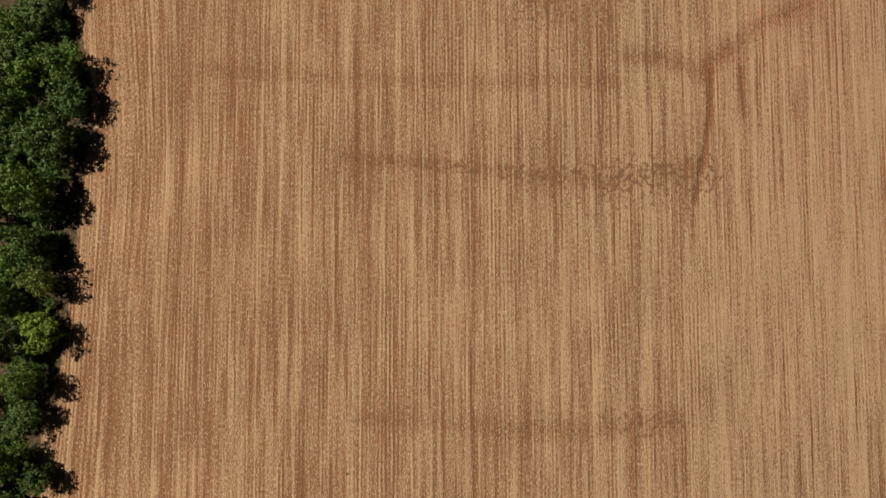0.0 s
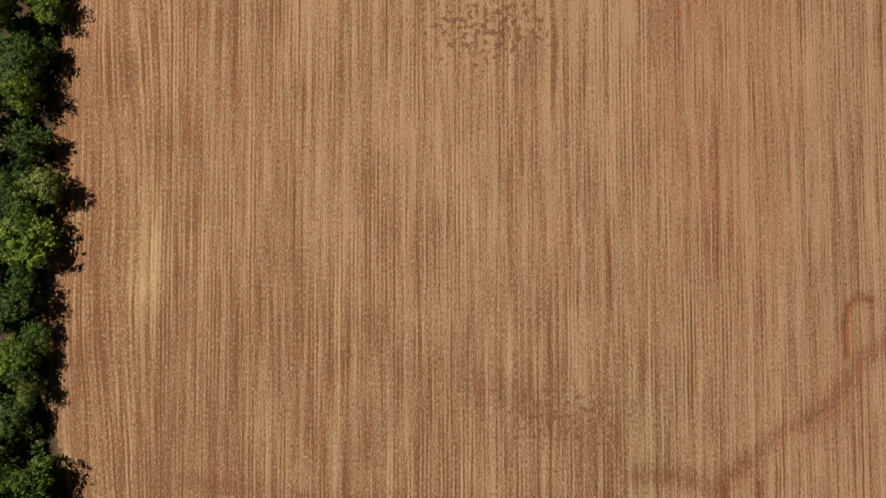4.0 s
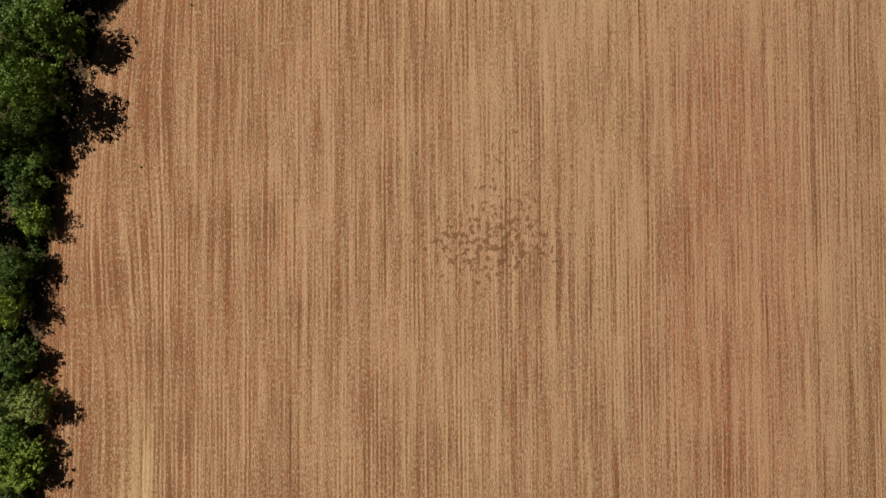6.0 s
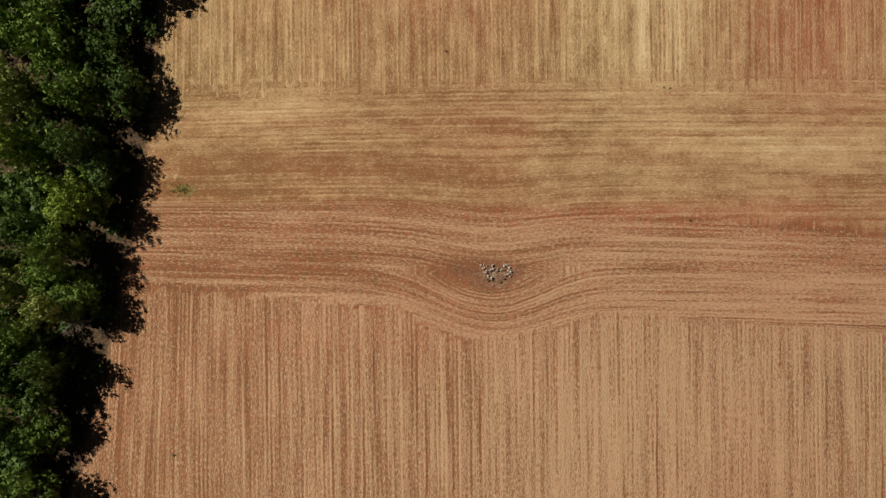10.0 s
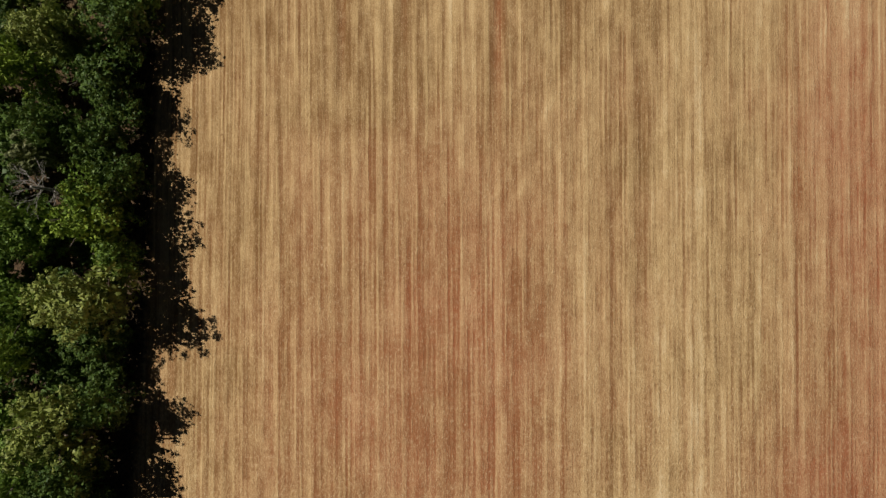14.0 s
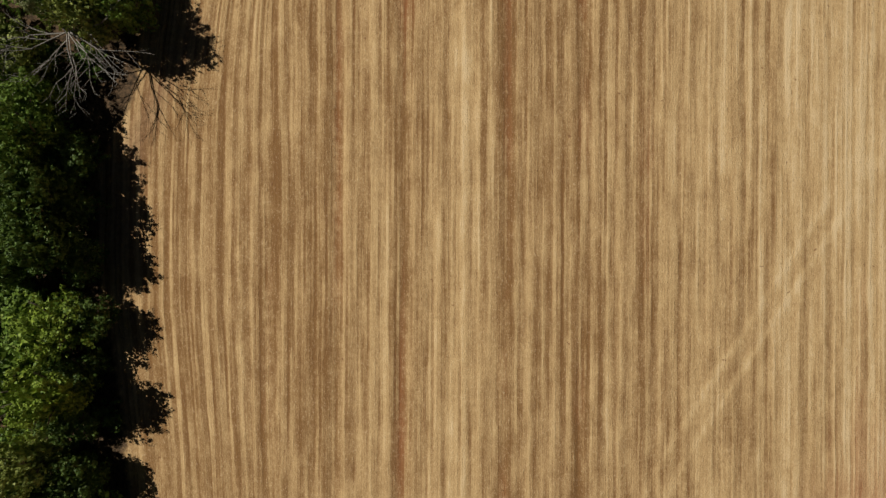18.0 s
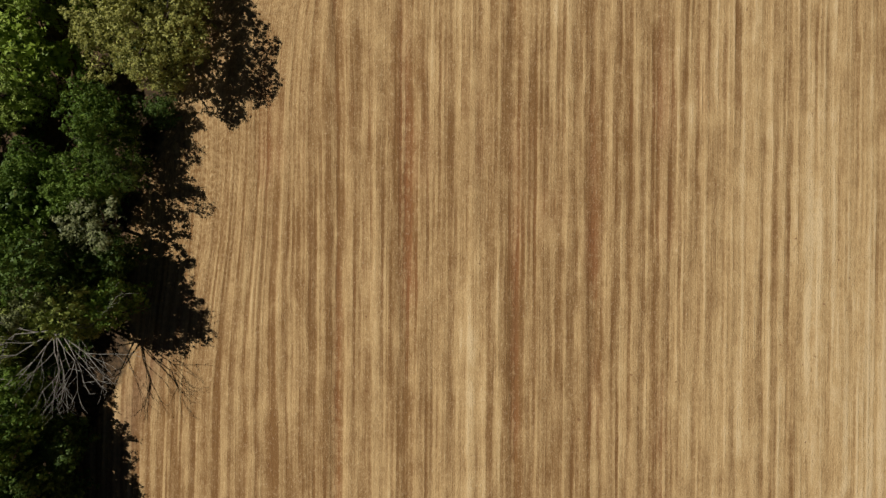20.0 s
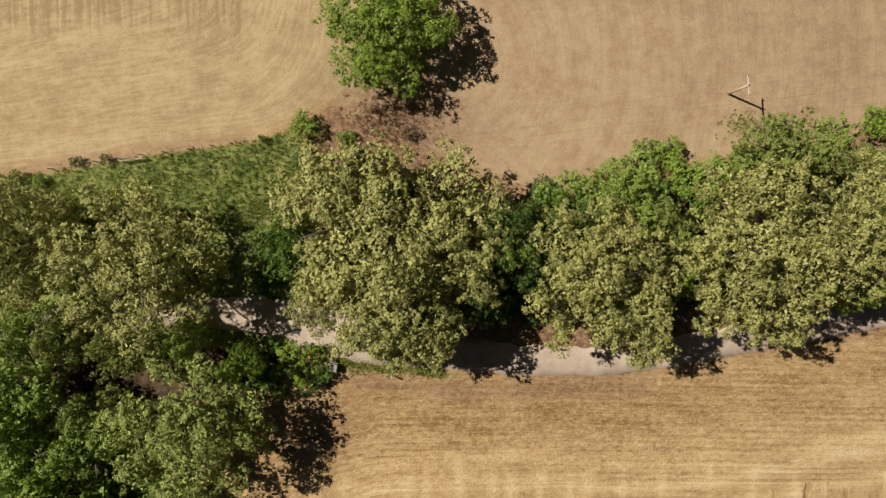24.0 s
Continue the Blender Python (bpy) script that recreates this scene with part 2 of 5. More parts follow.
    speck = (0.95 * bell(x, y, 9, 132.5, 17, 9) + 0.9 * bell(x, y, 12, 148, 8, 10) * 0.6 + bell(x, y, 44, 22.5, 13, 4.5) + bell(x, y, 38, -27.5, 13, 3.5) + 0.95 * bell(x, y, 22, 58, 15, 7) + 0.6 * bell(x, y, 30, 20, 26, 7)
             + 0.95 * near(x, y, [(-20, 26.3), (0, 24.2), (22, 22), (40, 21.5), (53, 25)], 1.4) + 0.6 * near(x, y, [(40, 46.8), (46, 46.5), (52, 44), (58, 48.5), (75, 59), (92, 73)], 2.6)
             + 0.5 * bell(x, y, -46, 96, 1.5, 1.5) + 0.7 * bell(x, y, -4.4, 149.8, 1, 1))
    speck = np.minimum(speck, 0.78 + 0.1 * np.sin(x * 0.7) * np.sin(y * 0.9)) + 0.24 * bell(x, y, 9.5, 131, 8, 5) + 0.2 * bell(x, y, 42, 22.5, 14, 2.5)
    cover_and_light -= 0.1 * strip + 0.1 * bell(x, y, 62, 255, 15, 17) + 0.1 * bell(x, y, 78, 290, 14, 40)
    wide = step(y, 300, 380) * (1 - upper) * 0.95 * (1 - 0.5 * step(y, h3_low - 26, h3_low - 3)) + 0.1 * (1 - stubble) + 0.45 * stubble * (1 - step(y, 300, 380))
    corner = np.clip(bell(x, y, -31, 446, 10, 17) + bell(x, y, -36, 425, 7, 14) + bell(x, y, -22, 458, 8, 7), 0, 1)
    wood = (1 - step(x - edge, -3.0, 3.5)) * (1 - beyond) * step(x - edge, -56, -34)
    # beyond the road: grass verge, hedge line, then pale fields
    fence = np.interp(x, [-90, -56, -38, -22, -14, 3, 12, 30, 60, 90], [499, 505.3, 508.1, 510.2, 514, 506, 503, 507, 512, 516])
    verge = beyond * (1 - step(y, fence - 1.2, fence + 0.8))
    green = verge * 0.9 * (1 - step(x, -22, -12)) + 0.5 * bell(x, y, 36, 511.3, 4, 1.8) + 0.5 * bell(x, y, -45, 226.3, 3.5, 1.8) + 0.3 * bell(x, y, -34, 226.3, 7, 1.5)
    green += 0.6 * np.clip(near(x, y, [(-13, 482.6), (-2, 481.6), (1, 481.3)], 0.8), 0, 1) + 0.2 * bell(x, y, 62.4, 261, 1.2, 1.5) + 0.5 * bell(x, y, 39, 250, 1.5, 0.8)
    # bell at (-16.5, 473.5): reddish litter and the corner oak's lacy shadow, in colour
    scrub_and_shade = np.clip(0.6 * near(x, y, [(-70, 502.6), (-56, 505.6), (-38, 508.5), (-24, 510.4)], 0.7) + 0.5 * bell(x, y, -16.5, 473.5, 5, 6) + 0.5 * near(x, y, [(-47, 376), (-44.5, 394), (-41, 402), (-36, 411)], 2.2) + 0.6 * near(x, y, [(-11, 480.6), (2, 479.4), (24, 479.8)], 1.3) + 0.85 * bell(x, y, 9.8, 210.4, 2.6, 1.6) + 0.45 * bell(x, y, 8.0, 210.6, 6.0, 1.7) + bell(x, y, -5.5, 512.5, 8, 6) + verge * step(x, -20, -12), 0, 1)
    pale = step(y, fence - 0.5, fence + 1.5) * beyond
    # mown rounds follow the edges of the two far fields
    gap, side = np.clip(y - fence, 0, 60), np.clip(-11.0 - x, 0, 60)
    rounds = np.where(x < -8, -4.0 * np.log(np.exp(-gap / 4.0) + np.exp(-side / 4.0)), np.hypot(x - 2, (y - 519) * 0.8))
    # small relief: ridges of the rows, the washed-out gullies, ruts
    ridge = np.where(np.arange(nx) % 2, 0.03, -0.03)[None, :] * (1 - across) + np.where(np.arange(ny) % 2, 0.03, -0.03)[:, None] * across
    z = lie(x) + ridge * (1 - beyond) + 0.03 * np.sin(u * 1.9 + 0.6 * np.sin(y * 0.13)) * (1 - across) + 0.03 * np.sin(v * 2.2) * across
    z += -0.9 * np.clip(0.5 - cover_and_light, 0, 0.4) * (1 - beyond)
    soft = np.sin(x * 0.31 + 1.7 * np.sin(y * 0.07)) * np.sin(y * 0.23 + 1.3 * np.sin(x * 0.11))
    z += 0.06 * soft
    inside = (np.abs(x) < 96) & (y > -62) & (y < 548)
    z = np.where(inside, z, lie(x))
    mesh = bpy.data.meshes.new("ground")
    co = np.stack([x, y, z], -1).reshape(-1, 3).astype(np.float32)
    mesh.vertices.add(nx * ny)
    mesh.vertices.foreach_set("co", co.ravel())
    i = (np.arange(ny - 1)[:, None] * nx + np.arange(nx - 1)[None, :]).ravel()
    quads = np.stack([i, i + 1, i + 1 + nx, i + nx], 1).astype(np.int32)
    mesh.loops.add(quads.size)
    mesh.loops.foreach_set("vertex_index", quads.ravel())
    mesh.polygons.add(len(quads))
    mesh.polygons.foreach_set("loop_start", np.arange(0, quads.size, 4, dtype=np.int32))
    mesh.polygons.foreach_set("use_smooth", np.ones(len(quads), dtype=bool))
    for name, values in (("row_u", u), ("row_v", v), ("across", across), ("red", red), ("cover_and_light", cover_and_light), ("stubble", stubble), ("wide", wide),
                         ("wood", wood), ("green", green), ("scrub_and_shade", scrub_and_shade), ("speck", speck), ("rough", np.maximum(step(y, h3_low - 2, h3_low + 9), corner)), ("calm", np.clip(0.35 * strip + step(y, 228, 335), 0, 1)), ("pale", pale), ("rounds", rounds), ("strip", np.maximum(np.maximum(strip, step(y, h3_low - 2, h3_low + 9)), 1.6 * corner))):
        layer = mesh.attributes.new(name, "FLOAT", "POINT")
        layer.data.foreach_set("value", np.clip(values, -2000, 4000).astype(np.float32).ravel())
    mesh.update(calc_edges=True)
    mesh.validate()
    ob = new("ground", mesh)
    mesh.materials.append(field_material())
    return tagged(ob, "harvested field, reddish soil under straw rows, pale stubble beyond", "field", kind="structure")


def field_material():
    n = Nodes("straw_covered_soil")
    at, px, py, pz, _ = n.place()
    u, v, across = n.attr("row_u"), n.attr("row_v"), n.attr("across")
    red, cover_and_light, stubble, wide, calm = n.attr("red"), n.attr("cover_and_light"), n.attr("stubble"), n.attr("wide"), n.attr("calm")
    ends = n.noise(n.xyz(n.math("MULTIPLY", px, 0.8), n.math("MULTIPLY", py, 0.16), 4.0), 1.0, 3, 0.6)
    turn = n.math("GREATER_THAN", n.math("ADD", across, n.math("MULTIPLY", n.math("SUBTRACT", ends, 0.5), n.math("MULTIPLY", n.math("MULTIPLY", across, n.math("SUBTRACT", 1.0, across)), 15.0))), 0.5)
    rows = n.vmix(turn, n.xyz(u, py, 0.0), n.xyz(v, px, 7.0))
    sep = n.tree.nodes.new("ShaderNodeSeparateXYZ")
    n.tree.links.new(rows, sep.inputs[0])
    r, w = sep.outputs[0], sep.outputs[1]

    def streak(cu, cw, detail=2.0, rough=0.5, off=0.0):
        return n.math("SUBTRACT", n.noise(n.xyz(n.math("MULTIPLY", r, cu), n.math("MULTIPLY", w, cw), off), 1.0, detail, rough), 0.5)

    wander = n.math("SUBTRACT", n.noise(n.xyz(n.math("MULTIPLY", px, 0.35), n.math("MULTIPLY", py, 0.12), 3.0), 1.0, 2, 0.5), 0.5)

    def drill(pitch, cw, detail=2.0, rough=0.55, off=0.0, sway=0.5):
        """Every drill row of its own: thick and thin along its length, unlike its neighbours."""
        k = n.math("FLOOR", n.math("DIVIDE", n.math("ADD", r, n.math("MULTIPLY", wander, sway)), pitch))
        return n.math("SUBTRACT", n.noise(n.xyz(n.math("MULTIPLY", k, 7.31), n.math("MULTIPLY", w, cw), off), 1.0, detail, rough), 0.5)

    rough, strip = n.attr("rough"), n.attr("strip")
    row = drill(0.39, 0.035, 3.0, 0.6, 1.0, 0.35)               # single rows
    pair = drill(0.93, 0.012, 3.0, 0.55, 2.0)
    bout = drill(1.87, 0.008, 2.0, 0.5, 4.0, 0.5)       # passes of the harvester
    swath = streak(0.3, 0.016, 2.0, 0.5, 9.0)
    broad = streak(0.09, 0.006, 1.0, 0.5, 15.0)
    crumble = n.math("SUBTRACT", n.noise(n.xyz(n.math("MULTIPLY", r, 4.0), n.math("MULTIPLY", w, 1.5), 11.0), 1.0, 3, 0.65), 0.5)
    bits = n.math("SUBTRACT", n.noise(at, 4.6, 2, 0.6), 0.5)
    clump = n.math("SUBTRACT", n.noise(at, 0.75, 3, 0.6), 0.5)
    cloud = n.math("SUBTRACT", n.noise(at, 0.06, 3, 0.55), 0.5)
    blotch = n.math("SUBTRACT", n.noise(n.xyz(n.math("MULTIPLY", r, 0.42), n.math("MULTIPLY", w, 0.2), 5.0), 1.0, 3, 0.55), 0.5)
    patch = drill(0.93, 0.22, 3.0, 0.55, 25.0)           # straw lying in short lengths along a row

    def blend(a, b, f):
        return n.math("ADD", a, n.math("MULTIPLY", n.math("SUBTRACT", b, a), f))

    total = cover_and_light
    for wave, weight in (
            (crumble, n.math("SUBTRACT", blend(1.05, 0.5, calm), n.math("MULTIPLY", rough, -0.35))),
            (bits, blend(0.5, 0.4, calm)),
            (row, n.math("SUBTRACT", blend(0.85, 1.08, wide), n.math("MULTIPLY", strip, 0.42))),
            (pair, n.math("SUBTRACT", blend(0.42, 0.85, wide), n.math("MULTIPLY", strip, 0.2))),
            (bout, n.math("SUBTRACT", blend(0.2, 0.4, wide), n.math("MULTIPLY", strip, 0.15))),
            (streak(4.2, 0.06, 2.0, 0.6, 27.0), blend(0.3, 0.45, calm)),
            (swath, blend(0.2, 0.26, wide)),
            (broad, n.math("MULTIPLY", wide, 0.38)),
            (patch, n.math("MULTIPLY", stubble, n.math("SUBTRACT", 0.6, n.math("MULTIPLY", rough, 0.35)))),
            (blotch, n.math("MULTIPLY", stubble, n.math("SUBTRACT", blend(0.75, 0.5, wide), n.math("MULTIPLY", rough, 0.2)))),
            (clump, n.math("ADD", 0.2, n.math("MULTIPLY", n.math("SUBTRACT", 0.40, cover_and_light, clamp=True), 5.0))),
            (cloud, 0.25)):
        total = n.math("ADD", total, n.math("MULTIPLY", wave, weight))
    # the hollow between two rows
    hollow = n.math("SINE", n.math("MULTIPLY", n.math("ADD", r, n.math("MULTIPLY", wander, 0.5)), math.tau / 0.78))
    total = n.math("ADD", total, n.math("MULTIPLY", hollow, n.ramp(streak(0.12, 0.03, 2.0, 0.5, 61.0), -0.15, 0.15, 0.01, 0.09)))
    passes = n.math("SINE", n.math("MULTIPLY", n.math("ADD", r, n.math("MULTIPLY", wander, 0.9)), math.tau / 1.9))
    total = n.math("ADD", total, n.math("MULTIPLY", passes, n.math("MULTIPLY", wide, n.ramp(streak(0.1, 0.02, 2.0, 0.5, 71.0), -0.15, 0.12, 0.05, 0.18))))
    furrow = n.ramp(drill(0.39, 0.02, 2.0, 0.5, 33.0), 0.1, 0.24)
    total = n.math("SUBTRACT", total, n.math("MULTIPLY", furrow, n.math("SUBTRACT", 0.26, n.math("MULTIPLY", strip, 0.17))))
    crumb = n.math("SUBTRACT", n.noise(n.xyz(n.math("MULTIPLY", px, 0.9), n.math("MULTIPLY", py, 1.5), 35.0), 1.0, 4, 0.65), 0.5)
    total = n.math("ADD", total, n.math("MULTIPLY", crumb, n.math("MULTIPLY", rough, 0.9)))
    straw = n.ramp(total, n.math("SUBTRACT", 0.22, n.math("MULTIPLY", stubble, 0.17)), n.math("ADD", 0.8, n.math("MULTIPLY", stubble, 0.16)))
    reddish = n.math("ADD", red, n.math("ADD", n.math("MULTIPLY", n.math("SUBTRACT", swath, n.math("MULTIPLY", row, 0.7)), 0.5), n.math("MULTIPLY", cloud, 0.9)), clamp=True)
    soil = n.mix(reddish, n.mix(stubble, (0.24, 0.1, 0.04), (0.225, 0.117, 0.042)), (0.35, 0.115, 0.05))
    soil = n.mix(n.math("MULTIPLY", n.ramp(clump, -0.25, 0.25), n.math("SUBTRACT", 0.9, n.math("MULTIPLY", stubble, 0.55))), soil, (0.17, 0.078, 0.033))
    tan = n.mix(stubble, (0.525, 0.33, 0.175), (0.565, 0.375, 0.176))
    tan = n.mix(n.math("MULTIPLY", reddish, 0.55), tan, (0.53, 0.265, 0.145))
    ground = n.mix(straw, soil, tan)
    # bleached straw lying on top
    ground = n.mix(n.math("MULTIPLY", n.ramp(total, 0.75, 1.25), n.math("MULTIPLY", stubble, 0.85)), ground, (0.72, 0.535, 0.3))
    ground = n.mix(n.math("MULTIPLY", n.ramp(n.math("ADD", n.math("MULTIPLY", bits, 0.6), n.math("MULTIPLY", crumble, 0.8)), 0.04, 0.26), n.math("SUBTRACT", 0.5, n.math("MULTIPLY", calm, 0.2))), ground, (0.66, 0.5, 0.32))
    # dark clods between the rows
    clod = n.noise(n.xyz(n.math("MULTIPLY", r, 2.3), n.math("MULTIPLY", w, 0.95), 45.0), 1.0, 3, 0.6)
    ground = n.mix(n.math("MULTIPLY", n.ramp(n.math("SUBTRACT", clod, n.math("MULTIPLY", n.math("ADD", row, pair), 0.45)), 0.56, 0.7), n.math("SUBTRACT", 0.6, n.math("MULTIPLY", calm, 0.35))), ground, soil)
    # bare crumbs and hollows where no straw lies
    spots = n.math("ADD", n.noise(n.xyz(n.math("MULTIPLY", px, 0.95), n.math("MULTIPLY", py, 0.8), 0.0), 1.0, 3, 0.6), n.math("MULTIPLY", n.attr("speck"), 0.2))
    ground = n.mix(n.math("MULTIPLY", n.ramp(spots, 0.68, 0.75), 0.8), ground, (0.2, 0.092, 0.04))
    # mown pale field, scrub with the oak's painted shade, grass, floor of the wood
    ring = n.attr("rounds")
    east = n.ramp(px, -12.0, 0.0)
    swing = n.math("MULTIPLY", n.math("ADD", px, py), 0.22)
    lines = n.math("ADD", n.math("MULTIPLY", n.math("SUBTRACT", n.noise(n.xyz(n.math("MULTIPLY", ring, 2.6), swing, 2.0), 1.0, 4, 0.7), 0.5), n.math("SUBTRACT", 0.75, n.math("MULTIPLY", east, 0.4))),
                   n.math("MULTIPLY", n.math("SUBTRACT", n.noise(n.xyz(n.math("MULTIPLY", ring, 0.5), n.math("MULTIPLY", swing, 0.25), 8.0), 1.0, 3, 0.6), 0.5), 0.45))
    worn = n.math("ADD", n.math("MULTIPLY", n.math("SUBTRACT", n.noise(at, 0.16, 5, 0.6), 0.5), 0.4), n.math("ADD", n.math("MULTIPLY", clump, 0.5), n.math("MULTIPLY", bits, 0.5)))
    shade = n.ramp(n.math("ADD", lines, worn), -0.32, 0.3)
    tilled_top = n.math("MULTIPLY", n.ramp(n.math("SUBTRACT", py, n.math("MULTIPLY", n.noise(n.xyz(n.math("MULTIPLY", px, 0.5), 0.0, 0.0), 1.0, 2, 0.5), 4.0)), 520.5, 523.5), n.math("SUBTRACT", 1.0, n.ramp(px, -26.0, -23.0)))
    shade = n.math("SUBTRACT", shade, n.math("MULTIPLY", tilled_top, n.ramp(n.noise(n.xyz(n.math("MULTIPLY", px, 1.5), n.math("MULTIPLY", py, 0.05), 6.0), 1.0, 3, 0.6), 0.36, 0.72, 0.0, 0.8)), clamp=True)
    mown = n.mix(shade, n.mix(east, (0.335, 0.225, 0.11), (0.33, 0.205, 0.115)), n.mix(east, (0.53, 0.39, 0.215), (0.5, 0.36, 0.205)))
    ground = n.mix(n.attr("pale"), ground, mown)
    ground = n.mix(n.math("MULTIPLY", n.attr("scrub_and_shade"), 0.85), ground, n.mix(n.ramp(n.noise(at, 1.4, 4, 0.7), 0.35, 0.65), (0.11, 0.055, 0.035), (0.34, 0.2, 0.115)))
    blades = n.mix(n.ramp(n.math("ADD", n.math("MULTIPLY", n.noise(at, 2.2, 4, 0.65), 0.5), n.math("MULTIPLY", n.noise(at, 0.35, 3, 0.6), 0.5)), 0.38, 0.64), (0.075, 0.11, 0.02), (0.3, 0.3, 0.09))
    edge = n.math("ADD", n.attr("green"), n.math("MULTIPLY", n.math("SUBTRACT", n.noise(at, 1.1, 3, 0.6), 0.5), 0.8))
    ground = n.mix(n.ramp(edge, 0.3, 0.7), ground, blades)
    litter = n.mix(n.ramp(n.noise(at, 1.6, 4, 0.7), 0.3, 0.7), (0.035, 0.026, 0.015), (0.14, 0.085, 0.045))
    ragged = n.math("ADD", n.attr("wood"), n.math("MULTIPLY", n.math("SUBTRACT", n.noise(at, 0.9, 3, 0.6), 0.5), 0.7))
    ground = n.mix(n.ramp(ragged, 0.35, 0.75), ground, litter)
    n.bump(n.math("MULTIPLY", n.math("ADD", total, n.math("MULTIPLY", bits, 0.6)), n.math("SUBTRACT", 1.0, n.math("MULTIPLY", n.attr("pale"), 0.75))), 0.1)
    n.bsdf.inputs["Specular IOR Level"].default_value = 0.15
    return n.done(ground, 0.95)


build_ground()


# ---- making parts ----
def part(name, bm, material, parent=None, label="", smooth=False):
    """A bmesh or a mesh as one object, under a thing or a part."""
    if isinstance(bm, bpy.types.Mesh):
        mesh = bm
    else:
        mesh = bpy.data.meshes.new(name)
        bm.to_mesh(mesh)
        bm.free()
    if not mesh.materials:
        mesh.materials.append(material)
    for p in mesh.polygons if smooth else ():
        p.use_smooth = True
    ob = new(name, mesh)
    ob.parent = parent
    if label:
        tagged(ob, label)
    return ob


def box(bm, cx, cy, cz, sx, sy, sz, bevel=0.0, turn=None):
    made = bmesh.ops.create_cube(bm, size=1.0)["verts"]
    m = Matrix.Translation((cx, cy, cz)) @ (turn or Matrix()) @ Matrix.Diagonal((sx, sy, sz, 1))
    bmesh.ops.transform(bm, matrix=m, verts=made)
    if bevel:
        edges = list({e for p in made for e in p.link_edges})
        bmesh.ops.bevel(bm, geom=edges, offset=bevel, segments=2, affect="EDGES", profile=0.5)
    return bm


def tube(bm, path, radii, sides=6):
    """A tapered, closed tube along a path of points."""
    path = [Vector(p) for p in path]
    rings = []
    for i, p in enumerate(path):
        ahead = (path[min(i + 1, len(path) - 1)] - path[max(i - 1, 0)]).normalized()
        side = ahead.cross(Vector((0.31, 0.87, 0.38))).normalized()
        up = ahead.cross(side)
        rings.append([bm.verts.new(p + radii[i] * (math.cos(k * math.tau / sides) * side + math.sin(k * math.tau / sides) * up)) for k in range(sides)])
    for a, b in zip(rings, rings[1:]):
        for k in range(sides):
            bm.faces.new((a[k], a[(k + 1) % sides], b[(k + 1) % sides], b[k]))
    bm.faces.new(rings[0][::-1])
    bm.faces.new(rings[-1])
    return bm


# ---- trees ----
def leaf_material(name, dark, light, dry=(0.2, 0.14, 0.05)):
    n = Nodes(name)
    at, px, py, pz, island = n.place()
    tint = n.math("ADD", n.math("ADD", n.math("MULTIPLY", n.noise(at, 0.55, 3, 0.6), 0.55), n.math("MULTIPLY", n.noise(at, 0.17, 2, 0.5), 0.45)), n.math("ADD", 0.07, n.math("MULTIPLY", n.random(), 0.2)))
    colour = n.mix(n.ramp(n.math("ADD", tint, n.math("MULTIPLY", island, 0.75)), 0.5, 1.2), dark, light)
    colour = n.mix(n.ramp(island, 0.93, 1.0, 0.0, 0.35), colour, dry)
    n.done(colour, 0.55)
    n.bsdf.inputs["Specular IOR Level"].default_value = 0.25
    glow = n.tree.nodes.new("ShaderNodeBsdfTranslucent")
    n.put(glow.inputs["Color"], n.mix(0.6, colour, (0.16, 0.22, 0.03)))
    both = n.tree.nodes.new("ShaderNodeMixShader")
    both.inputs[0].default_value = 0.16
    n.tree.links.new(n.bsdf.outputs[0], both.inputs[1])
    n.tree.links.new(glow.outputs[0], both.inputs[2])
    n.tree.links.new(both.outputs[0], n.out.inputs["Surface"])
    return n.mat


LEAVES = {
    "b": leaf_material("bright_leaves", (0.08, 0.145, 0.016), (0.27, 0.36, 0.045)),
    "g": leaf_material("green_leaves", (0.05, 0.105, 0.015), (0.165, 0.25, 0.036)),
    "d": leaf_material("dark_leaves", (0.032, 0.068, 0.013), (0.105, 0.165, 0.03)),
    "o": leaf_material("olive_leaves", (0.1, 0.138, 0.024), (0.3, 0.335, 0.078)),
    "q": leaf_material("oak_leaves", (0.115, 0.122, 0.028), (0.5, 0.475, 0.15)),
    "m": leaf_material("dull_oak_leaves", (0.13, 0.175, 0.034), (0.42, 0.46, 0.12)),
    "p": leaf_material("brownish_oak_leaves", (0.095, 0.11, 0.02), (0.44, 0.42, 0.105)),
    "r": leaf_material("dry_leaves", (0.13, 0.075, 0.04), (0.34, 0.22, 0.12)),
    "y": leaf_material("pale_leaves", (0.13, 0.205, 0.03), (0.37, 0.46, 0.09)),
    "s": leaf_material("greyish_leaves", (0.08, 0.1, 0.035), (0.23, 0.24, 0.1)),
}
BARK = plain("bark", (0.07, 0.05, 0.035), (0.2, 0.15, 0.11), 3.0, 0.9, 0.0, 0.02)
DEAD_WOOD = plain("dead_wood", (0.16, 0.14, 0.115), (0.32, 0.29, 0.245), 2.0, 0.85)


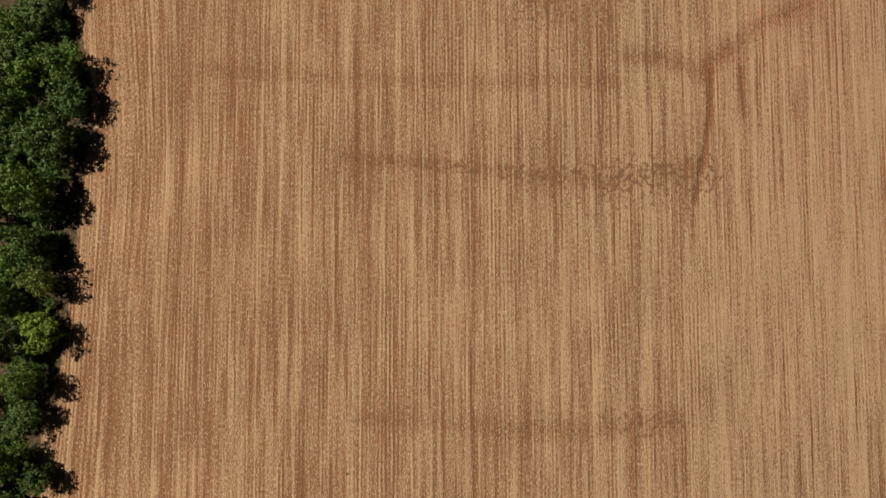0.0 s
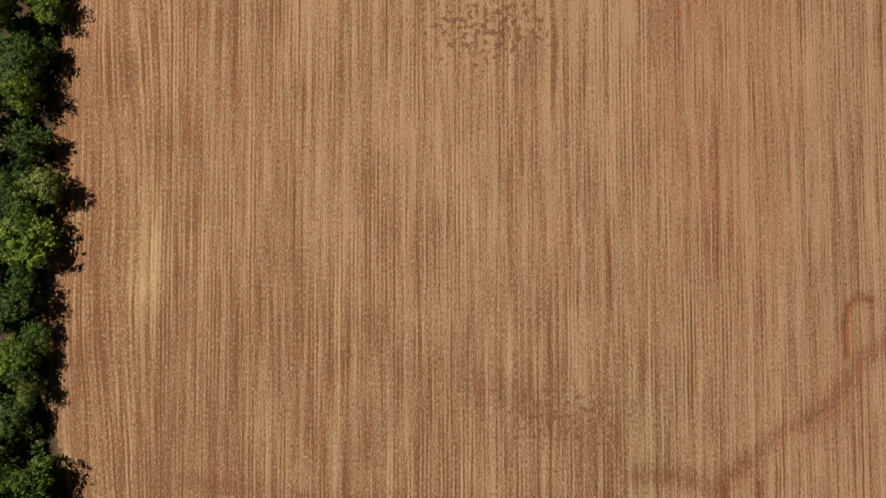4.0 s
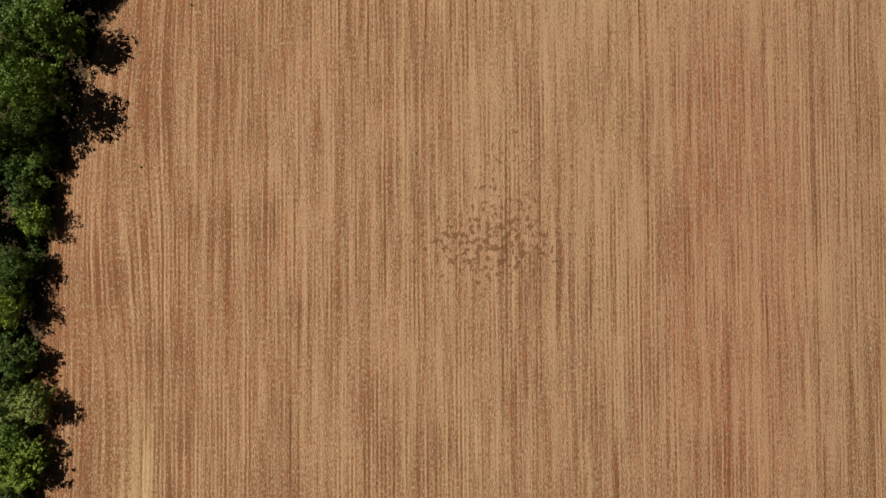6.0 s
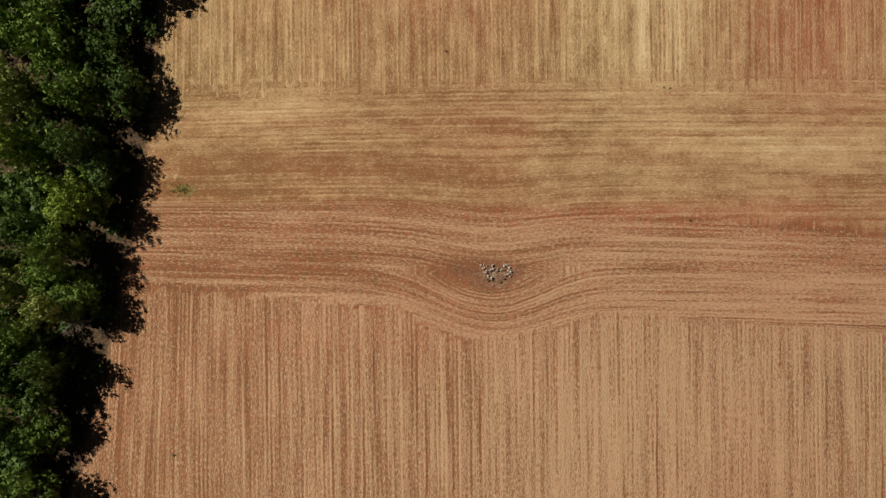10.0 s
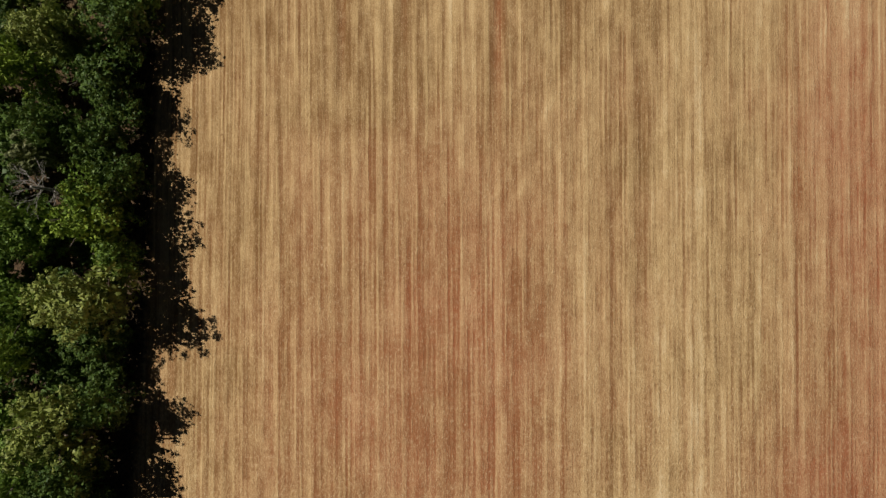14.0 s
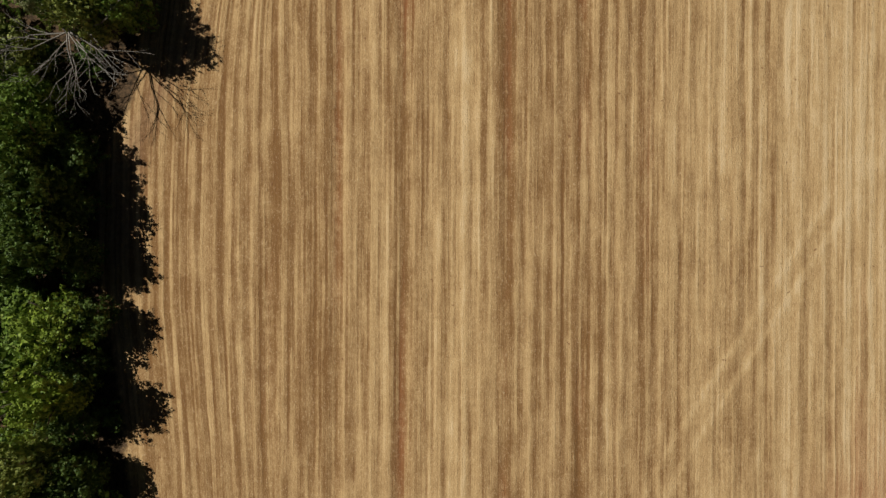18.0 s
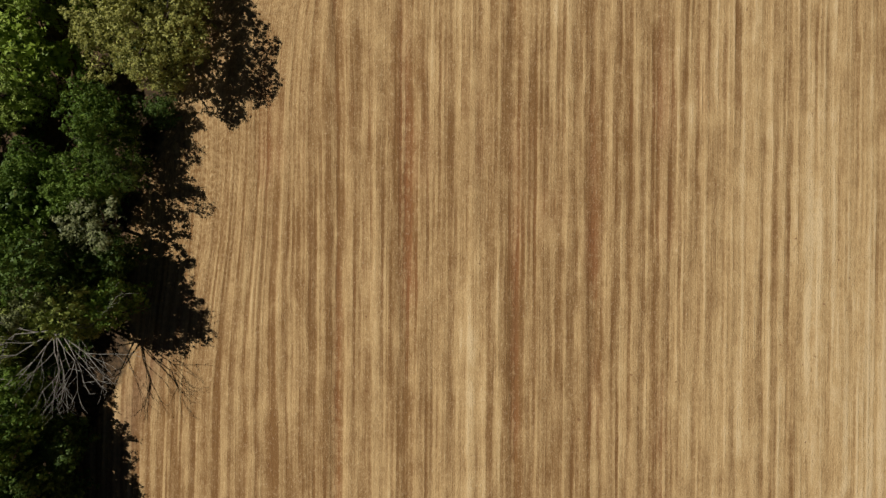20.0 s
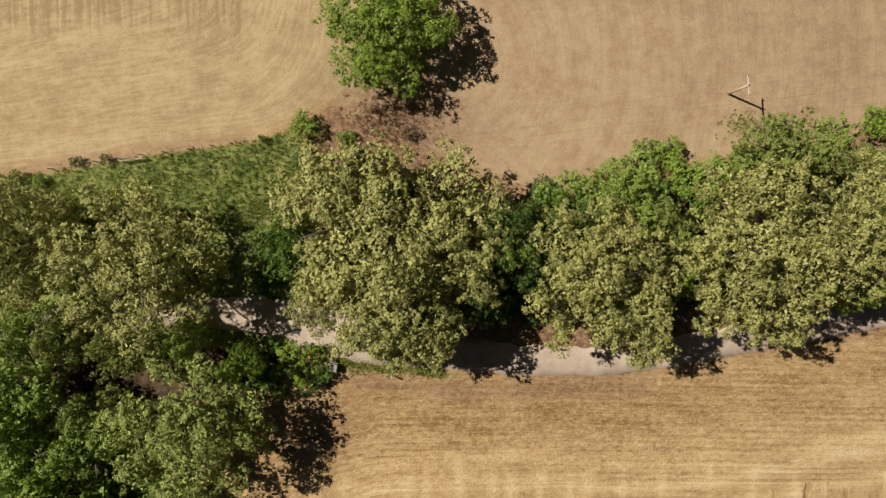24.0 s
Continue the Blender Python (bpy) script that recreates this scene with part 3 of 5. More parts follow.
def foliage(seed, balls, clumps, leaves, size, clump, middle, half, low=-0.3, spread=0.52, heads_wide=(0.25, 0.44), fill=1.5, skirt=0, per=5, spray=0.15, core=0.78, dome=0.3):
    """A crown about 1 wide: several heads of unlike size, each a shell of leafy sprays with gaps between, and a darker core."""
    rng = np.random.default_rng(seed)
    heads = []
    for i in range(balls):
        a, far = i * 2.4 + rng.uniform(-0.5, 0.5), spread * math.sqrt((i + 0.3) / balls) * rng.uniform(0.85, 1.2)
        heads.append((far * math.cos(a), far * math.sin(a), rng.uniform(-0.36, 0.38) * (1 - far * 0.6) + 0.06 + dome * (0.5 - far * far), rng.uniform(*heads_wide)))
    # low boughs that carry the foliage down to the ground
    for i in range(skirt):
        a = i * math.tau / skirt + rng.uniform(-0.4, 0.4)
        heads.append((0.36 * math.cos(a), 0.36 * math.sin(a), rng.uniform(-0.62, -0.4), rng.uniform(0.32, 0.44)))
    balls += skirt
    heads = np.array(heads)
    pick = rng.choice(balls, clumps * 3, p=heads[:, 3] ** 2 / (heads[:, 3] ** 2).sum())
    way = rng.normal(size=(clumps * 3, 3))
    way[:, 2] += 0.25
    way /= np.linalg.norm(way, axis=1)[:, None]
    at = heads[pick, :3] + way * (heads[pick, 3] * np.where(rng.random(len(pick)) < 0.08, rng.uniform(1.0, 1.12, len(pick)), rng.uniform(0.8, 1.02, len(pick))))[:, None]
    # drop what lies deep inside another head, thin out the underside
    deep = (np.linalg.norm(at[:, None] - heads[None, :, :3], axis=2) / heads[None, :, 3]).min(1)
    keep = ((deep > 0.78) | (rng.random(len(at)) < 0.1)) & (way[:, 2] > low - 0.3 * rng.random(len(at)))
    at, way = at[keep][:clumps // per], way[keep][:clumps // per]
    # each spray is a tuft of clumps turned outwards
    k = np.repeat(np.arange(len(at)), per)
    wide = spray * rng.uniform(0.6, 1.35, len(at))
    out = rng.normal(size=(len(k), 3)) + way[k] * 0.8
    out[:, 2] += 0.25
    out /= np.linalg.norm(out, axis=1)[:, None]
    hub = at[k] - way[k] * (0.35 * wide[k])[:, None]
    at, way = at[k] + out * (wide[k] * rng.uniform(0.35, 1.0, len(k)))[:, None], out
    n = len(at)
    big = clump * rng.uniform(0.5, 1.75, n)
    k = np.repeat(np.arange(n), leaves)
    d = rng.normal(size=(len(k), 3)) + way[k] * 0.7
    d[:, 2] += 0.4
    d /= np.linalg.norm(d, axis=1)[:, None]
    p = at[k] + d * (big[k] * rng.uniform(0.12, 1.1, len(k)))[:, None]
    normal = p - hub[k]
    normal = normal / np.linalg.norm(normal, axis=1)[:, None] + d * 0.4 + rng.normal(size=d.shape) * 0.45
    normal /= np.linalg.norm(normal, axis=1)[:, None]
    a = np.cross(normal, rng.normal(size=d.shape))
    a /= np.linalg.norm(a, axis=1)[:, None]
    b = np.cross(normal, a)
    s = size * rng.uniform(0.6, 1.35, len(k))[:, None]
    corner = np.stack([p + a * s, p - a * s * 0.7 + b * s * 0.75, p - a * s * 0.7 - b * s * 0.75], 1)
    # broad leaves deep inside, which close the crown
    inner = int(clumps * fill)
    c = heads[rng.choice(balls, inner)]
    q = rng.normal(size=(inner, 3))
    q = c[:, :3] + q / np.linalg.norm(q, axis=1)[:, None] * (c[:, 3] * core * rng.random(inner) ** 0.4)[:, None]
    e = rng.normal(size=(inner, 3))
    e /= np.linalg.norm(e, axis=1)[:, None]
    f = np.cross(e, rng.normal(size=(inner, 3)))
    f /= np.linalg.norm(f, axis=1)[:, None]
    g = size * 1.9
    k = np.concatenate([k, np.zeros(inner, dtype=k.dtype)])
    corner = np.concatenate([corner, np.stack([q + e * g, q + f * g, q - e * g - f * g], 1)])
    corner[..., 2] = middle + corner[..., 2] * half
    corner = corner.reshape(-1, 3).astype(np.float32)
    mesh = bpy.data.meshes.new("crown")
    mesh.vertices.add(len(corner))
    mesh.vertices.foreach_set("co", corner.ravel())
    mesh.loops.add(len(corner))
    mesh.loops.foreach_set("vertex_index", np.arange(len(corner), dtype=np.int32))
    mesh.polygons.add(len(k))
    mesh.polygons.foreach_set("loop_start", np.arange(0, len(corner), 3, dtype=np.int32))
    mesh.update(calc_edges=True)
    return mesh


CROWNS = {
    "small": [foliage(11 + i, 8, 246, 28, 0.028, 0.08, 0.54, 0.52, low=-0.9, skirt=4, per=3, spray=0.16, fill=5.5, core=0.92) for i in range(6)],
    "fine": [foliage(71 + i, 9, 540, 28, 0.0185, 0.054, 0.54, 0.54, low=-0.9, heads_wide=(0.2, 0.4), skirt=4, per=4, spray=0.13, fill=4.0, core=0.9) for i in range(5)],
    "inner": [foliage(21 + i, 7, 120, 22, 0.045, 0.11, 0.56, 0.5, low=-0.7, skirt=2, per=3, fill=5.0, core=0.92) for i in range(4)],
    "large": [foliage(31 + i, 22, 2400, 24, 0.012, 0.033, 0.54, 0.58, spread=0.8, heads_wide=(0.16, 0.31), fill=2.4, low=-0.6, skirt=5, per=6, spray=0.085, core=0.84, dome=0.75) for i in range(3)],
    "lifted": [foliage(41 + i, 15, 900, 24, 0.02, 0.05, 0.74, 0.3, spread=0.8, heads_wide=(0.2, 0.36), fill=2.4, low=-0.6, skirt=4, per=5, spray=0.12, core=0.84, dome=0.75) for i in range(2)],
    "sparse": [foliage(51 + i, 7, 150, 26, 0.03, 0.08, 0.6, 0.44, fill=0.8) for i in range(2)],
    "bush": [foliage(61 + i, 7, 96, 24, 0.037, 0.1, 0.4, 0.62, low=-0.6, per=2, spray=0.15, fill=2.0) for i in range(3)],
    "brush": [foliage(91 + i, 6, 34, 12, 0.085, 0.18, 0.4, 0.62, low=-0.4, per=2, spray=0.18, fill=1.5) for i in range(3)],
}


def wood_parts(root, seed, limbs=5, thick=0.05):
    rng = random.Random(seed)
    bm = bmesh.new()
    tube(bm, [(0, 0, -0.03), (0.01, 0.0, 0.12), (0.03, -0.02, 0.3), (0.02, 0.02, 0.52), (0.0, 0.0, 0.74)],
         [thick * 1.35, thick, thick * 0.85, thick * 0.55, thick * 0.2], 8)
    part("trunk", bm, BARK, root, smooth=True)
    for i in range(limbs):
        a, z = i * math.tau / limbs + rng.uniform(-0.4, 0.4), rng.uniform(0.24, 0.44)
        r = rng.uniform(0.5, 0.72)
        bm = bmesh.new()
        path = [(0.02, 0, z)] + [(math.cos(a + k * 0.12) * r * f, math.sin(a + k * 0.12) * r * f, z + (0.32 + 0.1 * rng.random()) * f) for k, f in ((1, 0.35), (2, 0.7), (3, 1.0))]
        tube(bm, path, [thick * 0.6, thick * 0.42, thick * 0.28, thick * 0.1], 6)
        b = path[2]
        tube(bm, [b, (b[0] * 1.2 + 0.12 * math.cos(a + 1.2), b[1] * 1.2 + 0.12 * math.sin(a + 1.2), b[2] + 0.1)], [thick * 0.2, thick * 0.06], 5)
        part("limb", bm, BARK, root, smooth=True)


MADE, COUNT = {}, [0]
KINDS = {
    "b": "broad-leaved tree with bright fresh green foliage at the wood's edge",
    "g": "broad-leaved tree with a dense green crown in the wood",
    "d": "dark green broad-leaved tree half in its neighbours' shade",
    "o": "tree with a dull olive-green crown among greener trees",
    "y": "tree with a soft pale green crown in the wood",
    "s": "thinly leaved greyish tree with bare twigs showing",
    "O": "large spreading oak with an olive-brown lumpy crown",
    "Q": "large spreading oak with a dark brownish-olive crown at the field edge",
    "G": "large oak with a dull green lumpy crown at the field corner",
}


def plant(x, y, r, kind, height=None, turned=None, form=None):
    """A tree with its crown about r wide from the middle, standing on the ground."""
    COUNT[0] += 1
    rng = random.Random(COUNT[0] * 7919)
    height = height or (8.5 + 0.85 * r) * float(np.interp(y, [45, 62, 84, 94, 150, 175, 230, 248, 275, 290, 312, 330, 345, 405, 440], [0.88, 0.62, 0.62, 0.8, 0.85, 1.0, 1.05, 1.35, 1.34, 1.36, 1.36, 1.22, 1.45, 1.45, 1.0])) * (rng.uniform(0.8, 1.2) if y < 150 else rng.uniform(0.92, 1.08))
    form = form or ("large" if kind in "OGQ" else "sparse" if kind == "s" else "fine" if y > 425 else "small")
    which = rng.randrange(len(CROWNS[form]))
    leaf = {"O": "q", "G": "m", "Q": "p"}.get(kind, kind)
    if y < 425 and rng.random() < (0.38 if y < 60 else 0.2 if 200 < y < 300 else 0.42):
        leaf = {"b": "g", "g": "d", "y": "g"}.get(leaf, leaf)
    if 455 < y < 489 and x < -22 and rng.random() < 0.75:
        leaf = {"g": "y", "d": "g"}.get(leaf, leaf)
    size = Vector((r * (1.12 if form == "large" else 1.18), r * (1.12 if form == "large" else 1.18), height))
    turn = rng.uniform(0, math.tau)
    at, turn = Vector((x, y, float(lie(x)))), Euler((0, 0, turn if turned is None else turned))
    key = (form, which, leaf)
    if key in MADE:
        ob, s = MADE[key]
        return copy_thing(ob, Matrix.LocRotScale(at, turn, Vector([a / b for a, b in zip(size, s)])))
    root = new("oak_tree" if kind in "OGQ" else "deciduous_tree")
    tagged(root, KINDS[kind if kind in "OGQ" else leaf], "tree", "trees of the wood")
    root.empty_display_size = 0.2
    wood_parts(root, COUNT[0], 6 if form == "large" else 5, 0.042 if form == "large" else 0.05)
    crown = part("crown", CROWNS[form][which], LEAVES[leaf], root)
    crown.material_slots[0].link = "OBJECT"
    crown.material_slots[0].material = LEAVES[leaf]
    root.matrix_basis = Matrix.LocRotScale(at, turn, size)
    MADE[key] = (root, size.copy())
    return root


def shrub(x, y, r, kind, height=None):
    COUNT[0] += 1
    rng = random.Random(COUNT[0] * 104729)
    which = rng.randrange(3)
    size = Vector((r, r, height or 0.8 + 0.85 * r))
    at, turn = Vector((x, y, float(lie(x)))), Euler((0, 0, rng.uniform(0, math.tau)))
    key = ("bush", which, kind)
    if key in MADE:
        ob, s = MADE[key]
        return copy_thing(ob, Matrix.LocRotScale(at, turn, Vector([a / b for a, b in zip(size, s)])))
    root = new("bush")
    tagged(root, {"b": "bright green leafy bush", "g": "green bush at the edge of the trees", "d": "low dark green bush", "y": "pale green bush in the hedge",
                  "s": "half-dry brownish bush in rough grass", "o": "olive-green leafy bush in the hedge", "r": "dry reddish-brown bush in rough ground"}[kind], "bush", "bushes")
    root.empty_display_size = 0.2
    for i in range(3):
        bm = bmesh.new()
        a = i * 2.1
        tube(bm, [(0.05 * math.cos(a), 0.05 * math.sin(a), -0.03), (0.2 * math.cos(a), 0.2 * math.sin(a), 0.3), (0.42 * math.cos(a), 0.42 * math.sin(a), 0.6)], [0.04, 0.03, 0.012], 5)
        part("stem", bm, BARK, root)
    crown = part("foliage", CROWNS["bush"][which], LEAVES[kind], root)
    crown.material_slots[0].link = "OBJECT"
    crown.material_slots[0].material = LEAVES[kind]
    root.matrix_basis = Matrix.LocRotScale(at, turn, size)
    MADE[key] = (root, size.copy())
    return root


def brushwood(name, spots, leaf, label):
    """Undergrowth that nobody could count, as one mesh: x, y, width and height of each clump."""
    rng = random.Random(77)
    shapes = []
    for mesh in CROWNS["brush"]:
        co = np.empty(len(mesh.vertices) * 3, dtype=np.float32)
        mesh.vertices.foreach_get("co", co)
        shapes.append(co.reshape(-1, 3))
    made = []
    for x, y, r, h in spots:
        c, a = shapes[rng.randrange(3)], rng.uniform(0, math.tau)
        made.append(np.column_stack([x + r * (c[:, 0] * math.cos(a) - c[:, 1] * math.sin(a)), y + r * (c[:, 0] * math.sin(a) + c[:, 1] * math.cos(a)), float(lie(x)) + h * c[:, 2]]))
    co = np.concatenate(made).astype(np.float32)
    mesh = bpy.data.meshes.new(name)
    mesh.vertices.add(len(co))
    mesh.vertices.foreach_set("co", co.ravel())
    mesh.loops.add(len(co))
    mesh.loops.foreach_set("vertex_index", np.arange(len(co), dtype=np.int32))
    mesh.polygons.add(len(co) // 3)
    mesh.polygons.foreach_set("loop_start", np.arange(0, len(co), 3, dtype=np.int32))
    mesh.update(calc_edges=True)
    mesh.materials.append(LEAVES[leaf])
    return tagged(new(name, mesh), label, "undergrowth", kind="stuff")


STOOD = []


def stand(text, make=plant):
    """Trees or bushes from words: x y width kind, and the height where it is known, parted by commas."""
    for item in text.split(","):
        x, y, r, kind, *height = item.split()
        if make is plant:
            STOOD.append((float(x), float(y), float(r)))
        make(float(x), float(y), float(r), kind, *map(float, height))


# the wood along the field, from the start of the flight to the road
stand("-83.0 56.6 4.5 d 6.7, -79.4 45.4 5.4 g 10.3, -80.3 30.3 5.9 d 10.9, -84.1 19.2 5.6 g, -84.4 7.9 5.1 g, -81.8 1.1 3.4 o 10.4, -82.3 -8.9 5.0 b 9.2, -85.1 -18.9 4.3 g 10.5, -85.3 -25.9 4.5 d 7.6, -88.0 -34.2 4.5 g 11.7, -82.1 -37.9 3.6 d 7.1, -90.9 52.5 5.4 g")
stand("-90.0 36.7 5.4 d, -89.2 -3.4 4.8 d")
stand("-80.6 91.4 6.1 b, -82.7 80.6 4.6 g 8.7, -80.4 69.5 3.1 g 6.6, -85.1 68.9 4.4 b, -80.4 63.0 2.9 o 7.2, -85.7 57.4 4.4 d, -89.2 77.4 4.8 d")
stand("-77.5 156.1 3.9 d 11.8, -82.3 154.6 3.7 g 14.7, -81.7 147.2 4.3 d, -78.3 138.2 3.9 b 7.7, -80.5 129.5 3.8 d 8.1, -82.5 120.9 3.9 b 10.2, -81.2 111.2 4.3 g, -78.6 102.6 4.7 o 8.4, -79.6 73.5 2.9 g 5.0")
stand("-75.9 194.3 5.0 g 17.1, -67.3 195.6 3.8 d 14.9, -76.3 185.2 4.3 g 17.6, -71.7 173.5 5.7 g 14.5, -74.4 162.4 5.7 b 16.4, -81.1 168.8 4.3 b 14.6")
stand("-64.9 251.0 6.1 g 19.0, -72.7 254.6 4.9 g 19.0, -71.2 243.3 5.2 o 19.0, -59.9 242.9 4.7 g 15.7, -69.9 233.2 5.3 b 19.0, -61.3 224.5 4.9 b 14.5, -70.9 219.0 4.7 g 16.3, -64.4 216.0 4.0 g 16.7, -74.5 209.4 4.2 o 15.9, -66.2 206.0 3.9 o 15.2, -73.4 199.7 4.7 g 17.2, -61.2 234.0 3.7 d 14.2")
stand("-62.7 301.1 5.8 g, -51.7 302.5 5.2 b, -51.2 291.0 6.6 o 18.0, -62.1 289.0 5.2 g, -64.0 283.0 4.5 b, -56.8 271.4 7.2 o, -50.2 274.0 4.0 g 14.3, -63.5 264.5 5.1 b, -55.4 264.4 5.1 g")
stand("-56.1 331.2 4.9 o, -47.1 332.0 5.1 g 13.6, -63.1 325.8 4.4 b, -51.3 325.2 5.2 g 12.2, -58.7 317.5 4.2 g, -51.7 315.2 4.4 d 12.5, -51.5 305.9 4.5 b, -59.8 300.1 4.2 g")
stand("-51.6 358.5 4.1 b, -56.1 349.3 4.6 o, -47.6 339.1 6.2 g 14.0, -60.3 359.7 4.1 d, -60.8 343.4 4.1 d, -58.1 330.4 4.6 o")
stand("-56.5 390.8 3.9 b 15.2, -54.9 384.8 4.6 d 16.8, -58.7 376.9 3.8 g, -52.1 368.1 5.2 b 14.2, -52.8 358.9 4.6 b")
stand("-47.5 411.0 4.4 o, -42.0 411.9 3.2 g 14.5")
stand("-56.5 418.1 4.2 b, -48.6 416.1 5.2 g, -43.8 417.8 3.5 d 9.7, -55.4 394.3 4.2 b 17.2, -54.6 387.9 4.4 g 16.4, -54.3 380.1 4.4 d")
stand("-50.5 412.1 4.0 s, -53.1 456.4 4.5 y, -55.9 439.6 4.5 y, -53.6 429.2 4.2 g, -45.4 421.5 5.0 s 11.2, -41.7 429.3 3.0 d, -54.1 419.8 4.2 g")
stand("-53.6 467.9 4.7 y, -48.4 469.0 3.9 g, -54.9 462.3 4.2 y")
stand("-28.7 477.0 8.2 G 15.2, -41.3 474.5 5.2 y, -49.8 475.9 5.9 y, -50.1 460.8 5.3 y, -42.5 462.9 4.0 y, -35.9 465.7 4.1 g, -53.8 452.3 3.8 y, -4.4 486.8 4.2 o")
stand("-48.6 497.7 7.3 O, -33.9 495.4 8.8 O, -6.2 498.9 11.4 O 17.5, 2.2 496.6 6.6 O 13.5, -1.6 490.6 5.0 O 11.5, -17.2 498.2 4.6 g 12.0, 16.1 494.3 7.7 O 17.0, 24.5 499.8 3.9 o, 33.1 497.1 9.3 O 19.0, 37.9 507.8 5.4 o, 46.0 499.5 7.8 O, 46.5 492.1 3.2 b, 19.8 504.1 3.5 y, 27.0 494.7 3.2 b")
stand("-44.7 486.6 3.7 o, -50.3 487.1 3.7 y, -37.6 485.1 3.5 o, -30.1 486.1 2.7 y, -23.5 483.9 2.7 b, 7.4 499.7 3.3 d, 9.4 494.1 2.8 d, 22.7 501.3 3.5 y, -49.2 481.4 5.3 y, -41.4 477.2 4.2 o, -48.3 471.4 5.1 y, 5.9 497.3 4.4 g")
stand("4.7 492.2 3.9 d")
stand("-14.6 482.0 1.9 g, -16.2 480.6 2.0 d, -20.6 480.2 2.6 d, -21.5 485.2 2.3 g, -15.3 484.4 1.5 b, -18.2 483.2 3.6 b, -25.3 478.9 3.0 g, -21.7 481.7 3.0 g, -16.6 511.6 2.4 b, 11.5 502.0 3.2 y, 17.9 504.0 3.1 o, 22.9 506.3 3.3 y, 28.3 505.4 3.3 b, 32.7 504.0 3.1 b, 26.2 508.3 2.7 b, 14.9 505.0 2.3 y, 31.6 506.4 2.9 y", shrub)
stand("23.5 508.3 2.3 o, 35.0 507.0 2.7 b, 46.7 510.5 2.9 y, 51.2 511.8 2.9 b, -50.6 505.0 1.3 b, -45.4 507.3 1.1 d, -41.7 507.7 0.9 d, -53.6 505.6 1.2 g, -22.0 510.1 0.7 g, -11.9 509.9 1.5 b, -4.5 510.6 1.3 r, -8.5 513.6 0.9 r", shrub)

tagged(plant(-6.4, 521.9, 7.3, "b", 10.0, form="large"), "lone bright green tree in the corner between mown fields")
plant(-55.5, 416.0, 4.6, "g")
plant(-59.0, 406.0, 5.2, "o", 14.0)
plant(-48.6, 296.5, 3.8, "g", 11.0)
plant(-48.4, 309.5, 3.9, "g", 11.5)
plant(-56.5, 399.5, 4.6, "g", 14.0)
plant(-37.5, 462.5, 5.0, "d", 11.5)
plant(-34.0, 456.5, 4.6, "d", 10.5)
plant(-33.5, 466.5, 4.0, "d", 9.0)
# unseen dark understory trees, added to fill the black shade along the edge
for y in (346, 354, 361, 369, 377, 385, 392):
    plant(-50.5 - 1.5 * math.sin(y), float(y), 3.9, "d", 8.5)
plant(-38.6, 447.2, 8.6, "Q", 14.5)
plant(-44.5, 434.0, 4.2, "g", 12.5)
plant(-47.0, 426.5, 4.6, "g", 12.0)
plant(-38.5, 437.5, 2.8, "d", 6.0)
STOOD.extend([(-58.0, 307.2, 3.5), (-47.5, 404.0, 4.5), (-42.0, 445.2, 10.5), (-55.5, 416.0, 4.6), (-47.5, 410.0, 4.0), (-50.5, 398.5, 4.5), (-59.0, 406.0, 5.0), (-6.2, 521.4, 6.4)])


def close_wood():
    """The rest of the wood: trees and undergrowth between and behind those at its edge."""
    rng = random.Random(5)
    for j in range(-9, 82):
        for i in range(8):
            y = j * 5.9 + rng.uniform(-2.4, 2.4)
            edge = float(np.interp(y, EDGE_Y, EDGE_X))
            x = edge - 4.5 - i * 5.4 + rng.uniform(-2.2, 2.2)
            r = rng.uniform(3.8, 5.6)
            reach = float(np.interp(y, [-50, 484], [-103, -66]))
            if x < reach or any(math.hypot(x - a, y - b) < (0.6 if y < 75 else 0.55) * (r + c) for a, b, c in STOOD):
                continue
            STOOD.append((x, y, r))
            kinds = ("yobyoy" if y > 430 else "ddgddgs") if i else "gdgd"
            plant(x, y, r, rng.choice(kinds), ((8.0 if i else 6.5) + 0.8 * r) * (1.25 if y > 430 else 1.0) * rng.uniform(0.72, 1.12), form="inner" if i else None)
    for j in range(14, 36):
        y = j * 4.4 + rng.uniform(-1.2, 1.2)
        x = float(np.interp(y, EDGE_Y, EDGE_X)) - 2.2 + rng.uniform(-1.5, 0.8)
        r = rng.uniform(2.6, 3.5)
        if not any(math.hypot(x - a, y - b) < 0.45 * (r + c) for a, b, c in STOOD):
            STOOD.append((x, y, r))
            plant(x, y, r, rng.choice("gdbgd"), rng.uniform(6.0, 8.5))
    # dark brushwood added for the deep shade at the foot and floor of the wood
    spots = []
    for j in range(60):
        y = -48 + j * 3.5 + rng.uniform(-1.2, 1.2)
        spots.append((float(np.interp(y, EDGE_Y, EDGE_X)) - 4.5 + rng.uniform(-2.5, 2.0), y, rng.uniform(1.9, 3.0), rng.uniform(2.0, 3.6)))
    for k in range(300):
        y = rng.uniform(-50, 440)
        spots.append((float(np.interp(y, EDGE_Y, EDGE_X)) - rng.uniform(5, 27), y, rng.uniform(2.4, 3.8), rng.uniform(2.5, 5.0)))
    for k in range(110):
        y = rng.uniform(-50, 482)
        spots.append((float(np.interp(y, EDGE_Y, EDGE_X)) + rng.uniform(-19, -1.0), y, rng.uniform(1.6, 3.1), rng.uniform(2.2, 3.4)))
    brushwood("brushwood", spots, "d", "dark green brushwood added for the deep shade on the floor of the wood")


close_wood()


